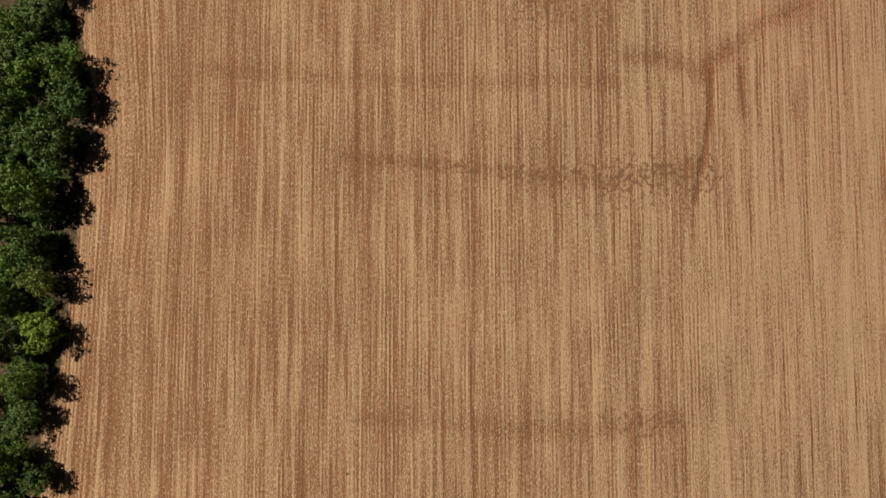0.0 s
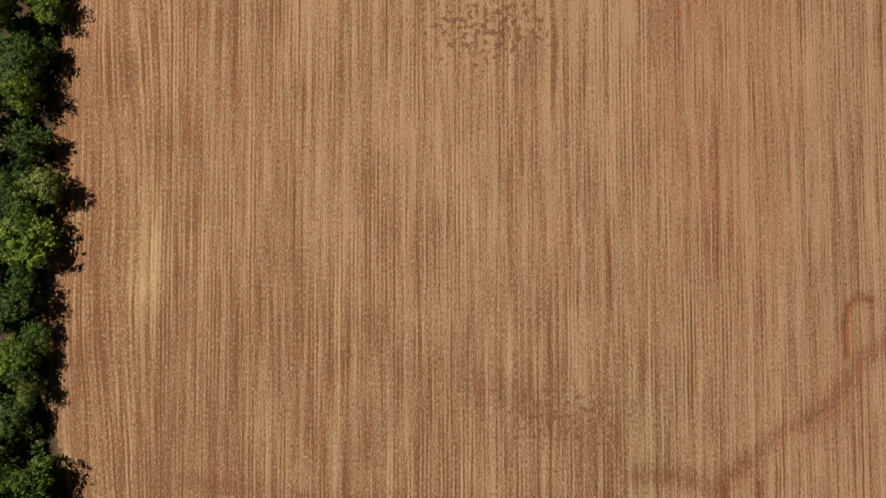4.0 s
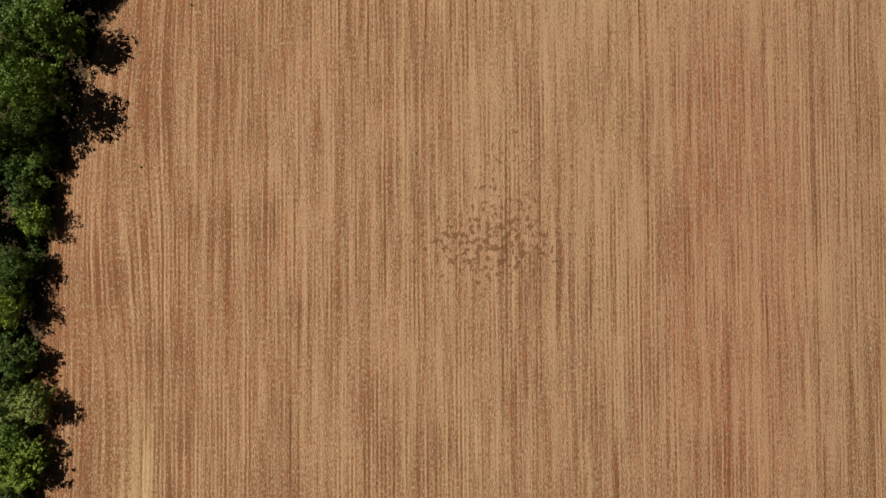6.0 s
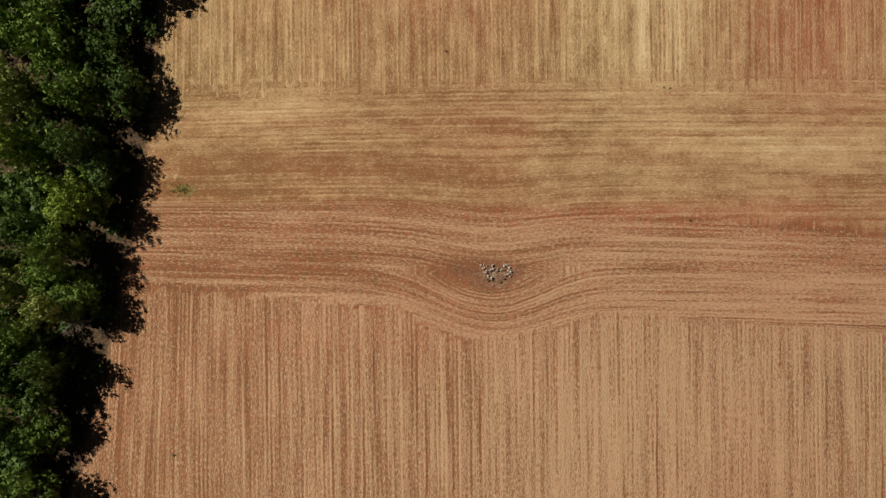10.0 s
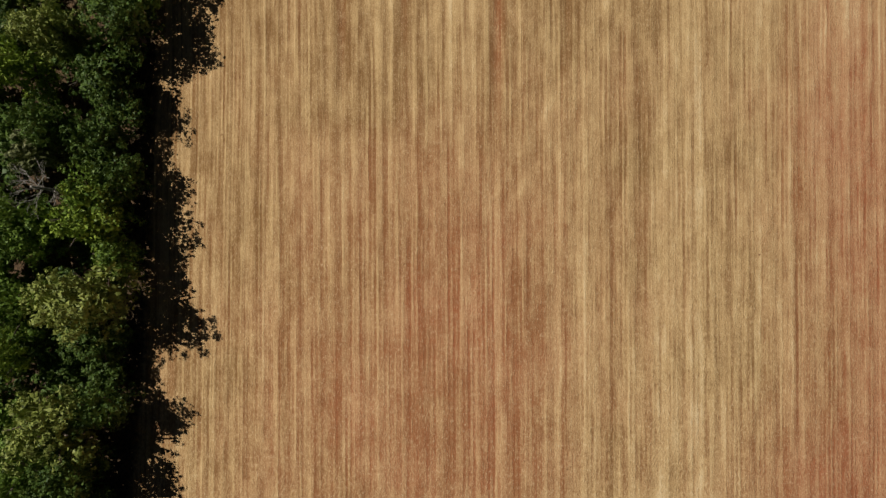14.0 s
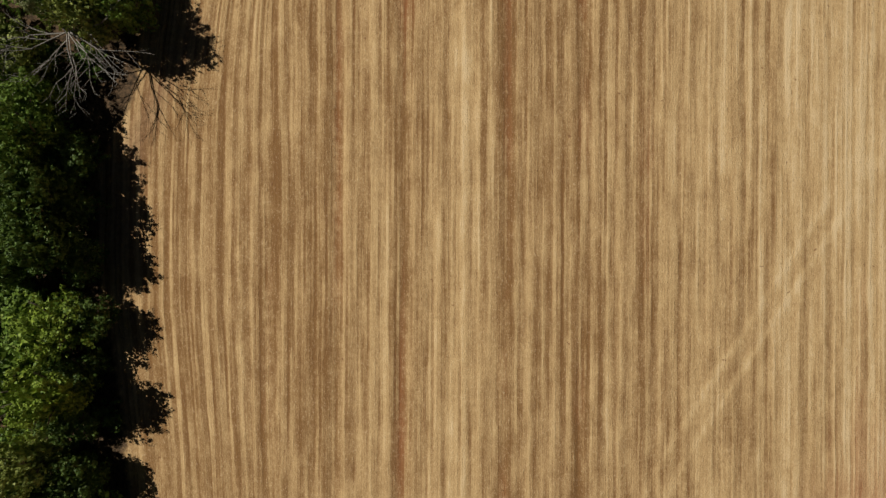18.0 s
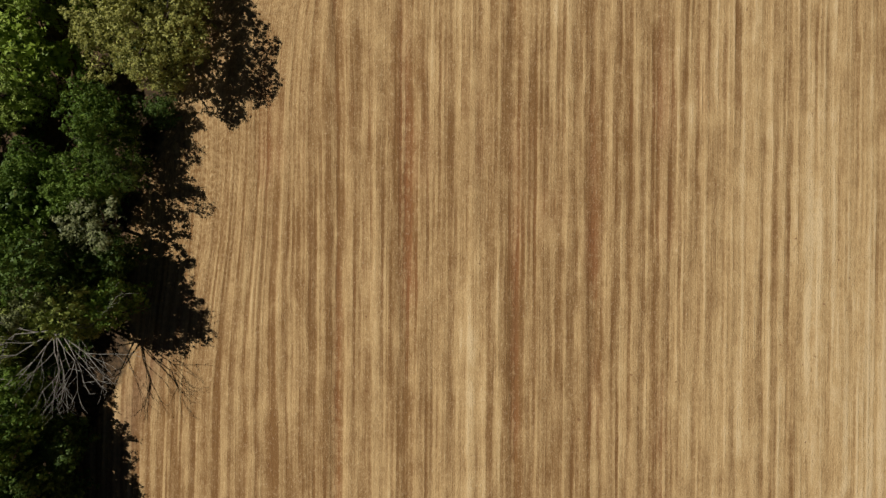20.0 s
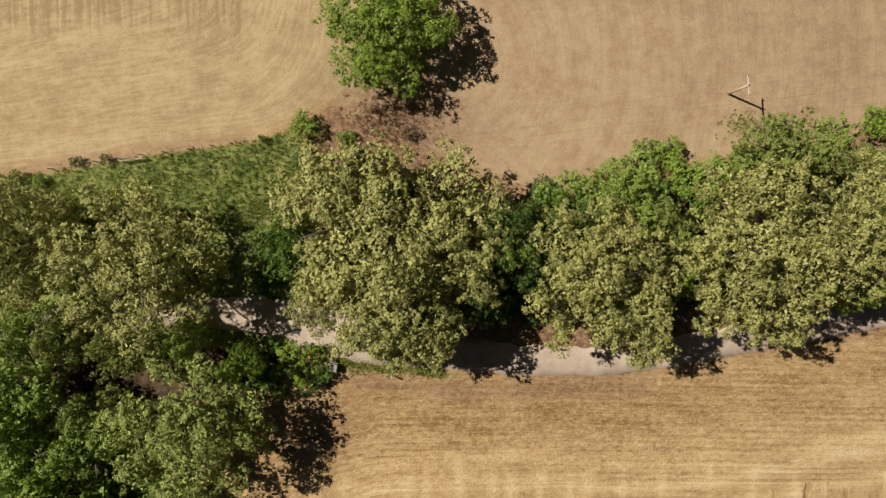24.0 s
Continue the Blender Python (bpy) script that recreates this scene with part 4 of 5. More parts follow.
def twig_tree(name, x, y, height, wide, seed, label, first=0.0, sweep=math.tau, rise=(0.3, 0.5), start=(0.3, 0.5)):
    """A bare tree: forked grey branches down to twigs."""
    rng = random.Random(seed)
    root = new(name)
    root.location = (x, y, float(lie(x)))
    root.empty_display_size = 0.2
    tagged(root, label, "tree")
    bm = bmesh.new()
    tube(bm, [(0, 0, -0.3), (0.1, 0, height * 0.25), (0.0, 0.1, height * (start[1] + 0.03))], [0.34, 0.27, 0.2], 8)
    part("trunk", bm, DEAD_WOOD, root, smooth=True)

    def grow(bm, at, way, length, thick, level):
        bend = Vector((rng.uniform(-1, 1), rng.uniform(-1, 1), rng.uniform(-0.5, 0.6))) * 0.3
        mid = at + (way + bend * 0.5).normalized() * length * 0.5
        end = mid + (way + bend).normalized() * length * 0.5
        tube(bm, [at, mid, end], [thick, thick * 0.75, thick * 0.45], 5)
        if level:
            for k in range(3 if level > 1 else 2):
                turn = Vector((rng.uniform(-1, 1), rng.uniform(-1, 1), rng.uniform(-0.4, 0.7)))
                start = mid if k == 0 else end
                grow(bm, start, (way + turn * 0.75).normalized(), length * rng.uniform(0.55, 0.75), thick * 0.58, level - 1)

    for i in range(9):
        a = first + i * sweep / 9 + rng.uniform(-0.2, 0.2)
        bm = bmesh.new()
        way = Vector((math.cos(a) * wide, math.sin(a) * wide, height * rng.uniform(*rise))).normalized()
        grow(bm, Vector((0, 0.1, height * rng.uniform(*start))), way, wide * 0.5, 0.11, 3)
        part("branch", bm, DEAD_WOOD, root)
    return root


twig_tree("dead_tree", -49.3, 408.0, 11.0, 10.5, 3, "dead tree with long bare grey branches at the wood's edge", 3.4, 3.3, (0.05, 0.32), (0.72, 0.92))
plant(-53.0, 379.0, 4.6, "d", 14.5)
twig_tree("dead_tree", -57.6, 307.2, 16.5, 4.6, 8, "bare grey dead tree standing among green trees", rise=(0.1, 0.25), start=(0.55, 0.8))
twig_tree("dead_tree", -63.5, 203.0, 9.5, 3.4, 9, "small leafless grey tree inside the wood")

# ---- road ----
ROAD = [(-120, 473, 3.3), (-58, 485.9, 3.4), (-35, 489, 3.6), (-24, 488.6, 4.2), (-14, 486.7, 6.4), (-8, 485.4, 5.8), (0, 484.2, 4.0), (8, 483.3, 3.6), (19, 483.1, 3.6),
        (27, 484.1, 3.6), (36, 485.7, 3.6), (45, 487.1, 3.6), (58, 489.5, 3.6), (120, 503, 3.6)]


def build_road():
    xs = np.arange(-120, 120.1, 1.0)
    mid = np.interp(xs, [p[0] for p in ROAD], [p[1] for p in ROAD])
    wide = np.interp(xs, [p[0] for p in ROAD], [p[2] for p in ROAD])
    for _ in range(4):
        mid[1:-1] = (mid[:-2] + 2 * mid[1:-1] + mid[2:]) / 4
        wide[1:-1] = (wide[:-2] + 2 * wide[1:-1] + wide[2:]) / 4
    rng = np.random.default_rng(4)
    wide = wide + rng.normal(size=len(xs)) * 0.16
    mid = mid + rng.normal(size=len(xs)) * 0.07
    bm = bmesh.new()
    rows = []
    for x, y, w in zip(xs, mid, wide):
        z = float(lie(x)) + 0.13
        rows.append([bm.verts.new((x, y + w * f, z + dz)) for f, dz in ((-0.53, -0.4), (-0.5, -0.03), (-0.25, 0.02), (0, 0.05), (0.25, 0.02), (0.5, -0.03), (0.53, -0.4))])
    for a, b in zip(rows, rows[1:]):
        for k in range(6):
            bm.faces.new((a[k], b[k], b[k + 1], a[k + 1]))
    n = Nodes("pale_road_gravel")
    at, px, py, pz, _ = n.place()
    grain, patch = n.noise(at, 6.0, 4, 0.7), n.noise(at, 0.35, 4, 0.6)
    colour = n.mix(n.ramp(patch, 0.3, 0.7), (0.46, 0.345, 0.245), (0.66, 0.5, 0.365))
    colour = n.mix(n.ramp(grain, 0.3, 0.75), n.mix(0.25, colour, (0.2, 0.16, 0.13)), colour)
    puddle = n.math("ADD", n.math("POWER", n.math("DIVIDE", n.math("ADD", px, 10.4), 1.35), 2.0), n.math("POWER", n.math("DIVIDE", n.math("SUBTRACT", py, 484.7), 0.62), 2.0))
    wet = n.ramp(n.math("ADD", puddle, n.math("MULTIPLY", n.noise(at, 1.2, 3), 0.8)), 1.0, 1.7, 1.0, 0.0)
    colour = n.mix(n.math("MULTIPLY", wet, 0.8), colour, (0.17, 0.1, 0.06))
    n.bump(grain, 0.02)
    mat = n.done(colour, 0.9)
    ob = part("road", bm, mat, smooth=True)
    return tagged(ob, "narrow pale gravel road along the foot of the trees", "road", kind="structure")


build_road()

# most of the d bushes are added to fill the black shade below the oaks
stand("4.5 490.2 2.8 d, 9.5 490.0 2.7 d, 15.0 489.6 2.6 d, 20.5 489.8 2.8 d, 25.5 490.4 2.7 d, 30.5 491.2 2.7 d, 37.5 492.0 2.8 d, 43.5 493.4 2.8 d, 49.5 494.8 2.8 d, -17.0 492.0 2.2 g, -13.0 492.6 2.6 b, -9.5 491.8 2.2 g, 2.0 488.6 2.0 d, 6.0 489.0 2.3 d, 10.0 489.0 2.0 d, 22.0 488.2 2.0 d, 27.0 488.8 1.8 d, 14.0 488.5 1.8 g, -22.0 492.0 2.0 d, 50.0 506.8 2.9 g, 53.5 508.0 2.8 y, 14.0 500.8 2.7 g, 17.5 500.0 2.5 d, 11.5 503.4 2.4 d, -14.5 503.0 2.6 g, -16.0 507.0 2.4 d, -11.0 506.0 2.2 s", shrub)

def undergrowth():
    """Low growth that closes the ground under the oaks beyond the road."""
    rng = random.Random(31)
    spots = [(-13.5 + i * 3.0 + rng.uniform(-1.2, 1.2), 492.6 + j * 3.4 + 0.05 * abs(i * 3.0 - 20) + rng.uniform(-1.2, 1.2), rng.uniform(2.0, 2.9), rng.uniform(2.2, 4.0))
             for i in range(23) for j in range(4)]
    spots += [(5.5 + 1.5 * i + rng.uniform(-0.6, 0.6), 488.6 + 0.02 * i * i + rng.uniform(-0.5, 0.9), rng.uniform(1.3, 1.9), rng.uniform(1.4, 2.4)) for i in range(20)]
    brushwood("undergrowth", spots, "g", "shaded green undergrowth beneath the oaks beside the road")


undergrowth()
# the low south side of the oaks, hanging over the road
stand("-6.6 489.4 4.4 O 15.5, -1.6 488.8 3.7 O 15.0, -13.8 491.0 3.0 O 11.5, 20.8 489.2 3.6 O 14.5", functools.partial(plant, form="lifted"))
stand("10.2 498.0 4.2 d 11.0")

# ---- stone heap in the headland ----
STONE = plain("pale_fieldstone", (0.42, 0.36, 0.31), (0.74, 0.66, 0.57), 2.0, 0.85, 0.0, 0.03)


def stone_mesh(seed):
    rng = random.Random(seed)
    bm = bmesh.new()
    bmesh.ops.create_icosphere(bm, subdivisions=1, radius=1.0)
    for v in bm.verts:
        v.co *= rng.uniform(0.72, 1.12)
        v.co.z *= 0.75
    mesh = bpy.data.meshes.new("stone")
    bm.to_mesh(mesh)
    bm.free()
    return mesh


def stone_heap(cx, cy):
    root = new("stone_heap")
    root.location = (cx, cy, float(lie(cx)) - 0.2)
    tagged(root, "heap of pale fieldstones among dark weeds in the ploughed headland", "stone heap")
    meshes = [stone_mesh(s) for s in range(6)]
    rng = random.Random(12)
    spots = [(-2.4, 1.5), (-1.9, 1.5), (-1.4, 1.4), (-2.1, 0.9), (-0.9, 0.5), (-0.4, 1.4), (-0.3, 0.8), (-0.1, 0.2), (0.3, 0.6), (1.6, 1.3), (2.1, 1.4), (2.5, 1.0), (2.3, 0.5),
             (2.7, 0.3), (2.2, -0.1), (2.6, -0.5), (1.8, -0.3), (-1.6, 0.2), (-1.2, -0.4), (-0.6, -0.7)]
    spots += [(rng.gauss(0.2, 1.5), rng.gauss(0.1, 0.8)) for _ in range(34)]
    for i, (x, y) in enumerate(spots):
        s = rng.uniform(0.13, 0.26) if i < 20 else rng.uniform(0.06, 0.15)
        ob = part("stone", meshes[i % 6], STONE, root)
        ob.matrix_basis = Matrix.LocRotScale((x, y, 0.22 + s * 0.4 + 0.25 * math.exp(-x * x / 4 - y * y)), Euler((rng.random(), rng.random(), rng.uniform(0, 6.2))), (s, s, s))
    return root


stone_heap(9.6, 210.9)
stand("9.0 210.0 0.4 r, 10.4 209.5 0.35 r, 8.3 209.8 0.35 r, 11.2 210.0 0.3 r", lambda x, y, r, k: shrub(x, y, r, k, 0.3))
# single weeds standing in the straw
stand("-47.8 179.0 0.45 d, -4.5 149.7 0.4 s, 43.7 219.8 0.4 d, -58.0 148.0 0.4 d, -19.5 -36.5 0.4 d, -40.6 -11.4 0.35 s, 39.3 242.9 0.35 s, 40.4 242.8 0.3 s, 1.5 249.5 0.3 s", lambda x, y, r, k: shrub(x, y, 0.75 * r, k, 0.4))

# ---- by the road ----
TIMBER = plain("weathered_timber", (0.28, 0.21, 0.14), (0.5, 0.41, 0.3), 5.0, 0.8)
PALE_TIMBER = plain("bleached_timber", (0.5, 0.4, 0.27), (0.72, 0.6, 0.44), 4.0, 0.75)
CONCRETE = plain("pale_concrete", (0.24, 0.225, 0.18), (0.46, 0.43, 0.36), 3.0, 0.9)
STEEL = plain("galvanised_steel", (0.35, 0.35, 0.36), (0.55, 0.55, 0.55), 6.0, 0.4, 0.8)
GLAZE = plain("brown_glaze", (0.1, 0.04, 0.02), (0.16, 0.07, 0.03), 3.0, 0.25)


def barrier(ax, ay, bx, by):
    """A pole barrier across the road: pivot post, boom with a counterweight, rest post."""
    root = new("road_barrier")
    root.location = (ax, ay, float(lie(ax)))
    tagged(root, "bleached wooden pole barrier lying across the gravel road", "barrier")
    dx, dy = bx - ax, by - ay
    long = math.hypot(dx, dy)
    ux, uy = dx / long, dy / long
    bm = bmesh.new()
    tube(bm, [(-ux * 1.1, -uy * 1.1, 0.97), (0, 0, 1.02), (dx * 0.5, dy * 0.5, 1.04), (dx, dy, 1.0)], [0.11, 0.11, 0.09, 0.065], 10)
    part("boom", bm, PALE_TIMBER, root, smooth=True)
    for name, x, y, h in (("pivot_post", ux * 0.12 + 0.17, 0, 1.15), ("rest_post", dx + 0.02, dy - 0.25, 0.93)):
        bm = bmesh.new()
        box(bm, x, y, h / 2 - 0.15, 0.16, 0.16, h + 0.3, 0.015)
        part(name, bm, TIMBER, root)
    bm = bmesh.new()
    box(bm, dx * 0.55, dy * 0.55, 1.06, 0.5, 0.14, 0.28, 0.01, Matrix.Rotation(math.atan2(uy, ux) + 1.57, 4, "Z"))
    part("sign_board", bm, PALE_TIMBER, root)
    bm = bmesh.new()
    box(bm, -ux * 0.95, -uy * 0.95, 0.98, 0.34, 0.34, 0.3, 0.02)
    part("counterweight", bm, CONCRETE, root)
    return root


barrier(-13.6, 484.2, -12.6, 489.6)


def cabinet(x, y):
    root = new("utility_cabinet")
    root.matrix_basis = pose(x, y, float(lie(x)), 0, 0, -12)
    tagged(root, "small pale concrete utility cabinet beside a bush", "cabinet")
    for name, args in (("plinth", (0, 0, 0.1, 1.0, 0.85, 0.5)), ("body", (0, 0, 0.8, 0.92, 0.76, 0.9)), ("roof", (0, 0, 1.3, 1.1, 0.95, 0.1)), ("door", (0, -0.39, 0.8, 0.7, 0.03, 0.75))):
        bm = bmesh.new()
        box(bm, *args, bevel=0.015)
        part(name, bm, STEEL if name == "door" else CONCRETE, root)
    return root


cabinet(-13.6, 482.4)


def stake(x, y, h, lean=0.0):
    root = new("field_stake")
    root.matrix_basis = pose(x, y, float(lie(x)), lean, lean * 0.6, 20)
    tagged(root, "bleached wooden stake at the edge of the stubble", "stake")
    bm = bmesh.new()
    box(bm, 0, 0, h / 2 - 0.2, 0.12, 0.12, h + 0.4, 0.015)
    part("post", bm, PALE_TIMBER, root)
    bm = bmesh.new()
    bmesh.ops.create_cone(bm, cap_ends=True, segments=4, radius1=0.085, radius2=0.01, depth=0.12, matrix=pose(0, 0, h + 0.06, 0, 0, 45))
    part("tip", bm, PALE_TIMBER, root)
    bm = bmesh.new()
    box(bm, 0, 0.07, h * 0.8, 0.4, 0.03, 0.25, 0.006)
    part("board", bm, PALE_TIMBER, root)
    return root


stake(-6.5, 481.3, 1.5, 6)


def power_pole(x, y, h):
    root = new("power_pole")
    root.matrix_basis = pose(x, y, float(lie(x)), 0, 0, 5)
    tagged(root, "pale wooden power pole with one crossarm in the mown field", "power pole")
    bm = bmesh.new()
    tube(bm, [(0, 0, -0.8), (0, 0, h * 0.5), (0, 0, h)], [0.15, 0.13, 0.1], 12)
    part("pole", bm, PALE_TIMBER, root, smooth=True)
    bm = bmesh.new()
    box(bm, 0.12, 0, h - 0.25, 0.12, 2.5, 0.14, 0.015)
    arm = part("crossarm", bm, PALE_TIMBER, root)
    for k in (-1.1, 0.0, 1.1):
        bm = bmesh.new()
        for z, r in ((0.05, 0.03), (0.12, 0.07), (0.2, 0.075), (0.28, 0.05)):
            bmesh.ops.create_cone(bm, cap_ends=True, segments=10, radius1=r, radius2=r * 0.8, depth=0.08, matrix=Matrix.Translation((0.12, k, h - 0.18 + z)))
        part("insulator", bm, GLAZE, arm)
    for k in (-0.5, 0.5):
        bm = bmesh.new()
        tube(bm, [(0.1, 0.05 * k, h - 0.9), (0.12, k, h - 0.3)], [0.02, 0.02], 6)
        part("brace", bm, STEEL, root)
    return root


POLE_HEIGHT = 5.4
power_pole(34.0, 515.5, POLE_HEIGHT)


def wires():
    z = float(lie(34.0)) + POLE_HEIGHT + 0.15
    for k in (-1.1, 0.0, 1.1):
        root = new("power_line")
        tagged(root, "thin overhead power line on the wooden pole", "cable", "power lines")
        for bx, by, bz in ((-46.0, 504.5, 6.0), (108.0, 527.0, 3.0)):
            bm = bmesh.new()
            a, b = Vector((34.1, 515.5 + k, z)), Vector((bx, by + k, bz))
            path = [a.lerp(b, i / 16) - Vector((0, 0, 0.9 * 4 * (i / 16) * (1 - i / 16))) for i in range(17)]
            tube(bm, path, [0.006] * 17, 5)
            part("span", bm, STEEL, root)


wires()


def fence():
    root = new("wire_fence")
    tagged(root, "old wire fence on weathered posts between verge and mown field", "fence")
    line = [(-70, 502.4), (-56.3, 505.3), (-48.6, 506.7), (-38.5, 508.1), (-30.2, 509.0), (-22.5, 510.2)]
    xs = [-70 + 2.97 * i for i in range(17)]
    tops = []
    for i, x in enumerate(xs):
        y = float(np.interp(x, [p[0] for p in line], [p[1] for p in line]))
        bm = bmesh.new()
        h = 1.1 + 0.08 * math.sin(i * 2.3)
        tube(bm, [(x, y, float(lie(x)) - 0.4), (x + 0.03, y, float(lie(x)) + h)], [0.065, 0.055], 8)
        part("post", bm, TIMBER, root, smooth=True)
        tops.append(Vector((x, y, float(lie(x)))))
    for h in (0.35, 0.7, 1.0):
        bm = bmesh.new()
        tube(bm, [p + Vector((0, 0, h)) for p in tops], [0.006] * len(tops), 4)
        part("wire", bm, STEEL, root)
    return root


fence()


def gate(x, y):
    root = new("timber_gate")
    root.matrix_basis = pose(x, y, float(lie(x)), 0, 0, 8)
    tagged(root, "grey timber field gate standing in the fence line", "gate")
    for z in (0.35, 0.62, 0.89, 1.16):
        bm = bmesh.new()
        box(bm, 0, 0, z, 3.0, 0.04, 0.12, 0.008)
        part("rail", bm, PALE_TIMBER, root)
    for k in (-1.45, 0.0, 1.45):
        bm = bmesh.new()
        box(bm, k, 0.045, 0.62, 0.12, 0.05, 1.35, 0.008)
        part("stile", bm, PALE_TIMBER, root)
    return root


gate(-38.3, 507.6)


def car(x, y, heading):
    """A small dark hatchback, nose along +x of its own."""
    root = new("parked_car")
    root.matrix_basis = pose(x, y, float(lie(x)) + 0.15, 0, 0, heading)
    tagged(root, "small black hatchback parked on gravel under an oak", "car")
    paint = plain("black_car_paint", (0.01, 0.01, 0.012), (0.022, 0.022, 0.026), 2.0, 0.3, 0.0)
    pane = plain("dark_car_glass", (0.01, 0.012, 0.015), (0.02, 0.024, 0.03), 1.0, 0.12)
    rubber = plain("tyre_rubber", (0.015, 0.015, 0.015), (0.035, 0.035, 0.035), 8.0, 0.9)
    lamp = plain("clear_lamp", (0.6, 0.6, 0.6), (0.85, 0.85, 0.85), 3.0, 0.1)
    tail = plain("red_lamp", (0.3, 0.01, 0.01), (0.5, 0.02, 0.02), 3.0, 0.15)

    def loft(sections):
        bm = bmesh.new()
        rings = []
        for px, half, low, high, tuck in sections:
            pts = [(-half * 0.94, low), (-half, low + 0.15), (-half, (low + high) / 2), (-half * tuck, high - 0.05), (-half * tuck * 0.85, high),
                   (half * tuck * 0.85, high), (half * tuck, high - 0.05), (half, (low + high) / 2), (half, low + 0.15), (half * 0.94, low)]
            rings.append([bm.verts.new((px, a, b)) for a, b in pts])
        for a, b in zip(rings, rings[1:]):
            for k in range(10):
                bm.faces.new((a[k], a[(k + 1) % 10], b[(k + 1) % 10], b[k]))
        bm.faces.new(rings[0])
        bm.faces.new(rings[-1][::-1])
        bmesh.ops.recalc_face_normals(bm, faces=bm.faces)
        return bm

    part("body", loft([(-1.98, 0.66, 0.3, 0.86, 0.9), (-1.85, 0.8, 0.2, 0.95, 0.92), (-1.2, 0.86, 0.18, 0.96, 0.93), (0.0, 0.87, 0.18, 0.94, 0.93), (0.95, 0.87, 0.18, 0.93, 0.92),
                       (1.6, 0.82, 0.2, 0.82, 0.9), (1.9, 0.7, 0.24, 0.7, 0.86), (1.99, 0.55, 0.3, 0.6, 0.85)]), paint, root, smooth=True)
    part("cabin_glass", loft([(-1.82, 0.62, 0.9, 0.98, 0.9), (-1.45, 0.72, 0.9, 1.36, 0.86), (-0.5, 0.75, 0.9, 1.44, 0.84), (0.2, 0.75, 0.9, 1.38, 0.84), (0.95, 0.74, 0.88, 0.96, 0.9)]), pane, root, smooth=True)
    bm = bmesh.new()
    box(bm, -0.6, 0, 1.44, 1.5, 1.12, 0.05, 0.02)
    part("roof", bm, paint, root)
    for wx in (-1.25, 1.25):
        for wy in (-0.8, 0.8):
            bm = bmesh.new()
            bmesh.ops.create_cone(bm, cap_ends=True, segments=24, radius1=0.31, radius2=0.31, depth=0.2, matrix=pose(wx, wy, 0.3, 90))
            wheel = part("wheel", bm, rubber, root)
            bm = bmesh.new()
            bmesh.ops.create_cone(bm, cap_ends=True, segments=16, radius1=0.2, radius2=0.18, depth=0.22, matrix=pose(wx, wy, 0.3, 90))
            part("rim", bm, STEEL, wheel)
    for side in (-1, 1):
        for name, args, mat in (("headlight", (1.83, side * 0.55, 0.66, 0.22, 0.28, 0.12), lamp), ("tail_light", (-1.93, side * 0.6, 0.75, 0.1, 0.18, 0.25), tail), ("wing_mirror", (0.72, side * 0.95, 0.98, 0.12, 0.2, 0.14), paint)):
            bm = bmesh.new()
            box(bm, *args, bevel=0.03)
            part(name, bm, mat, root)
    bm = bmesh.new()
    box(bm, 1.96, 0, 0.42, 0.06, 1.0, 0.14, 0.02)
    part("grille", bm, rubber, root)
    return root


car(-7.4, 485.3, 163)


GRASS = leaf_material("meadow_grass", (0.085, 0.125, 0.018), (0.3, 0.33, 0.06))


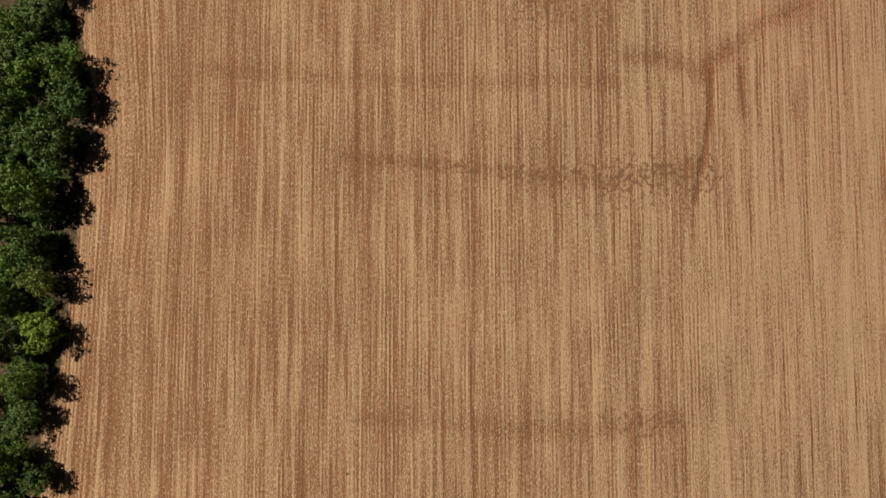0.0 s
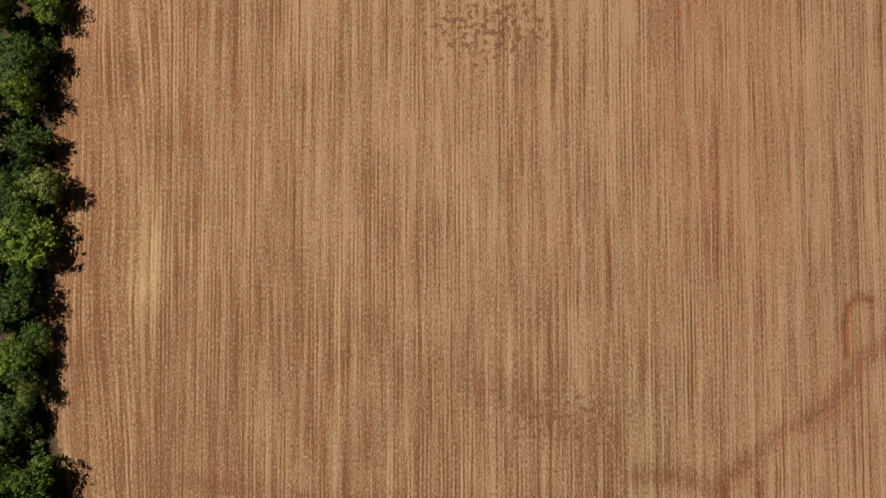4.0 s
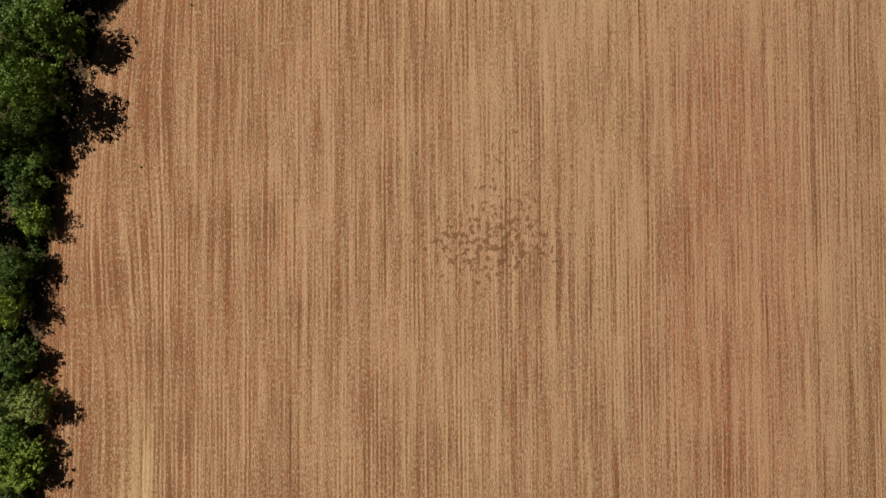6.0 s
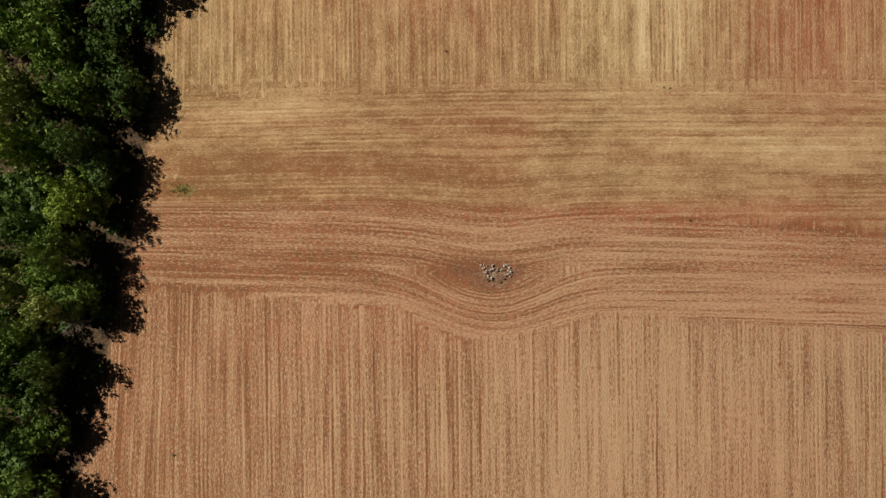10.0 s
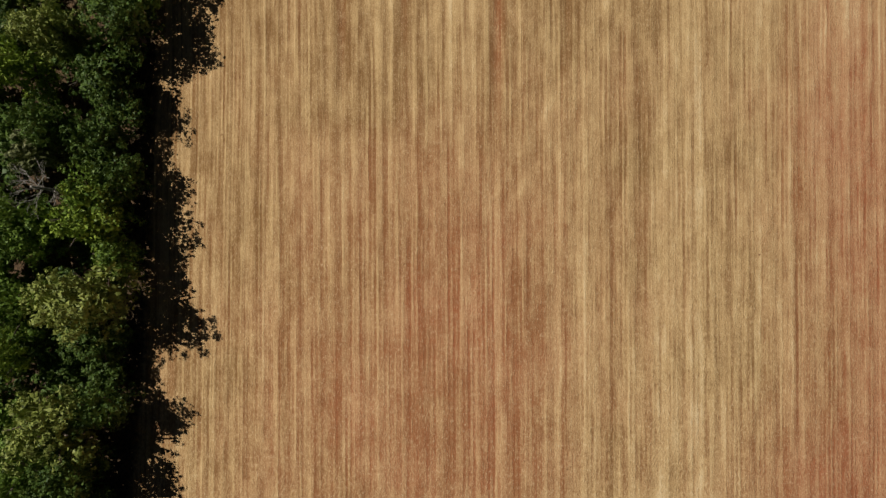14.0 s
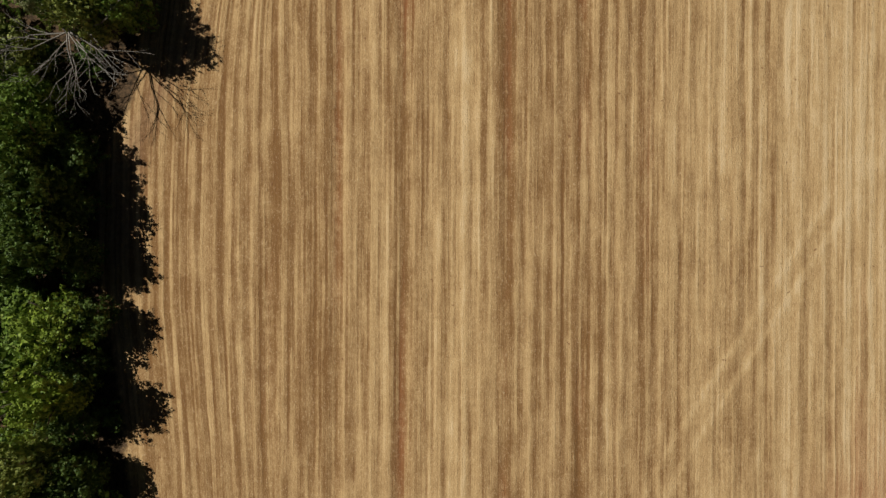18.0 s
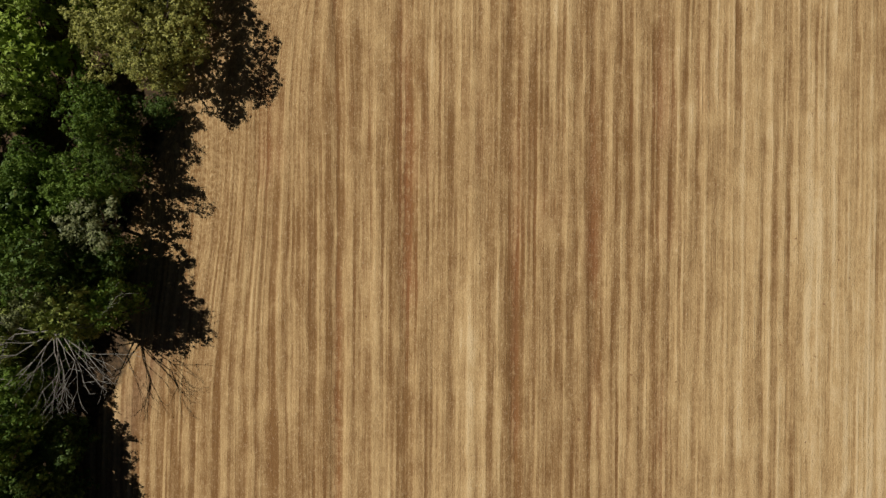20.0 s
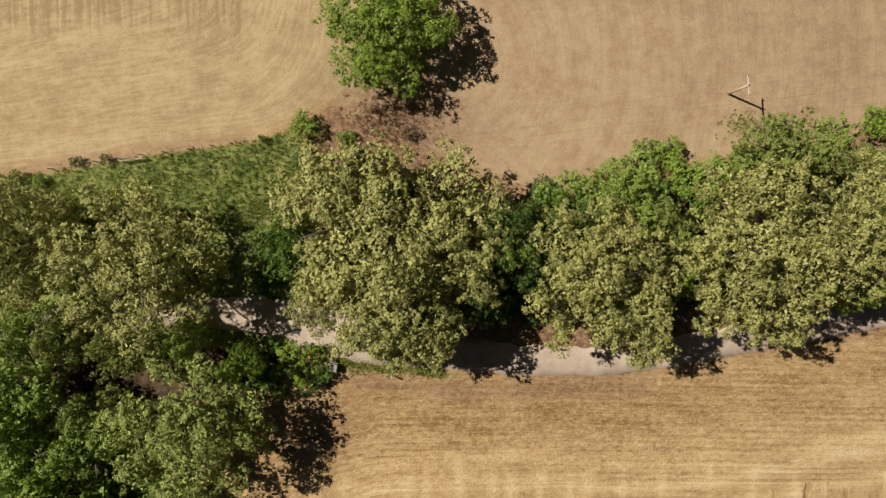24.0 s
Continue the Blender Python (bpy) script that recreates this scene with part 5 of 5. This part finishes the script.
def tufts(name, spots, tall, mat, label, blades=7):
    """Grass as one sheet of blades."""
    rng = np.random.default_rng(17)
    n = len(spots)
    k = np.repeat(np.arange(n), blades)
    base = spots[k] + rng.normal(size=(len(k), 2)) * 0.09
    z = lie(base[:, 0]) - 0.02
    lean = rng.normal(size=(len(k), 2)) * 0.16
    h = tall * rng.uniform(0.5, 1.3, len(k))
    side = rng.normal(size=(len(k), 2))
    side = side / np.linalg.norm(side, axis=1)[:, None] * 0.035
    a = np.column_stack([base - side, z])
    b = np.column_stack([base + side, z])
    c = np.column_stack([base + lean, z + h])
    co = np.stack([a, b, c], 1).reshape(-1, 3).astype(np.float32)
    mesh = bpy.data.meshes.new(name)
    mesh.vertices.add(len(co))
    mesh.vertices.foreach_set("co", co.ravel())
    mesh.loops.add(len(co))
    mesh.loops.foreach_set("vertex_index", np.arange(len(co), dtype=np.int32))
    mesh.polygons.add(len(k))
    mesh.polygons.foreach_set("loop_start", np.arange(0, len(co), 3, dtype=np.int32))
    mesh.update(calc_edges=True)
    mesh.materials.append(mat)
    return tagged(new(name, mesh), label, "grass", kind="stuff")


def verges():
    rng = np.random.default_rng(23)
    x = rng.uniform(-66, -14, 9000)
    fence_y = np.interp(x, [-70, -56.3, -38.5, -22.5, -14], [502.4, 505.3, 508.1, 510.2, 513])
    y = fence_y - rng.uniform(0, 1, 9000) ** 0.8 * 11
    keep = rng.random(9000) < 0.75
    tufts("verge_grass", np.column_stack([x, y])[keep], 0.4, GRASS, "rough green grass on the verge beside the fence")
    x = -14 + 14 * rng.random(700) ** 1.3
    y = np.interp(x, [-14, -2, 6], [482.7, 481.7, 481.0]) + rng.normal(size=700) * np.interp(x, [-14, 0], [0.5, 0.3])
    tufts("roadside_grass", np.column_stack([x, y]), 0.3, GRASS, "strip of green grass between road and stubble")
    x, y = -6.5 + rng.normal(size=420) * 2.6, 512.2 + rng.normal(size=420) * 1.7
    tufts("dry_weeds", np.column_stack([x, y]), 0.55, leaf_material("dry_weed_stems", (0.3, 0.19, 0.11), (0.52, 0.36, 0.23)), "dry brown weeds in the corner between the mown fields")
    x, y = 36.5 + rng.normal(size=160) * 1.5, 511.8 + rng.normal(size=160) * 0.8
    x2, y2 = -46 + rng.normal(size=70) * 1.1, 226.3 + rng.normal(size=70) * 0.6
    tufts("green_regrowth", np.column_stack([np.concatenate([x, x2]), np.concatenate([y, y2])]), 0.3, GRASS, "patch of fresh green regrowth in the dry field")


verges()
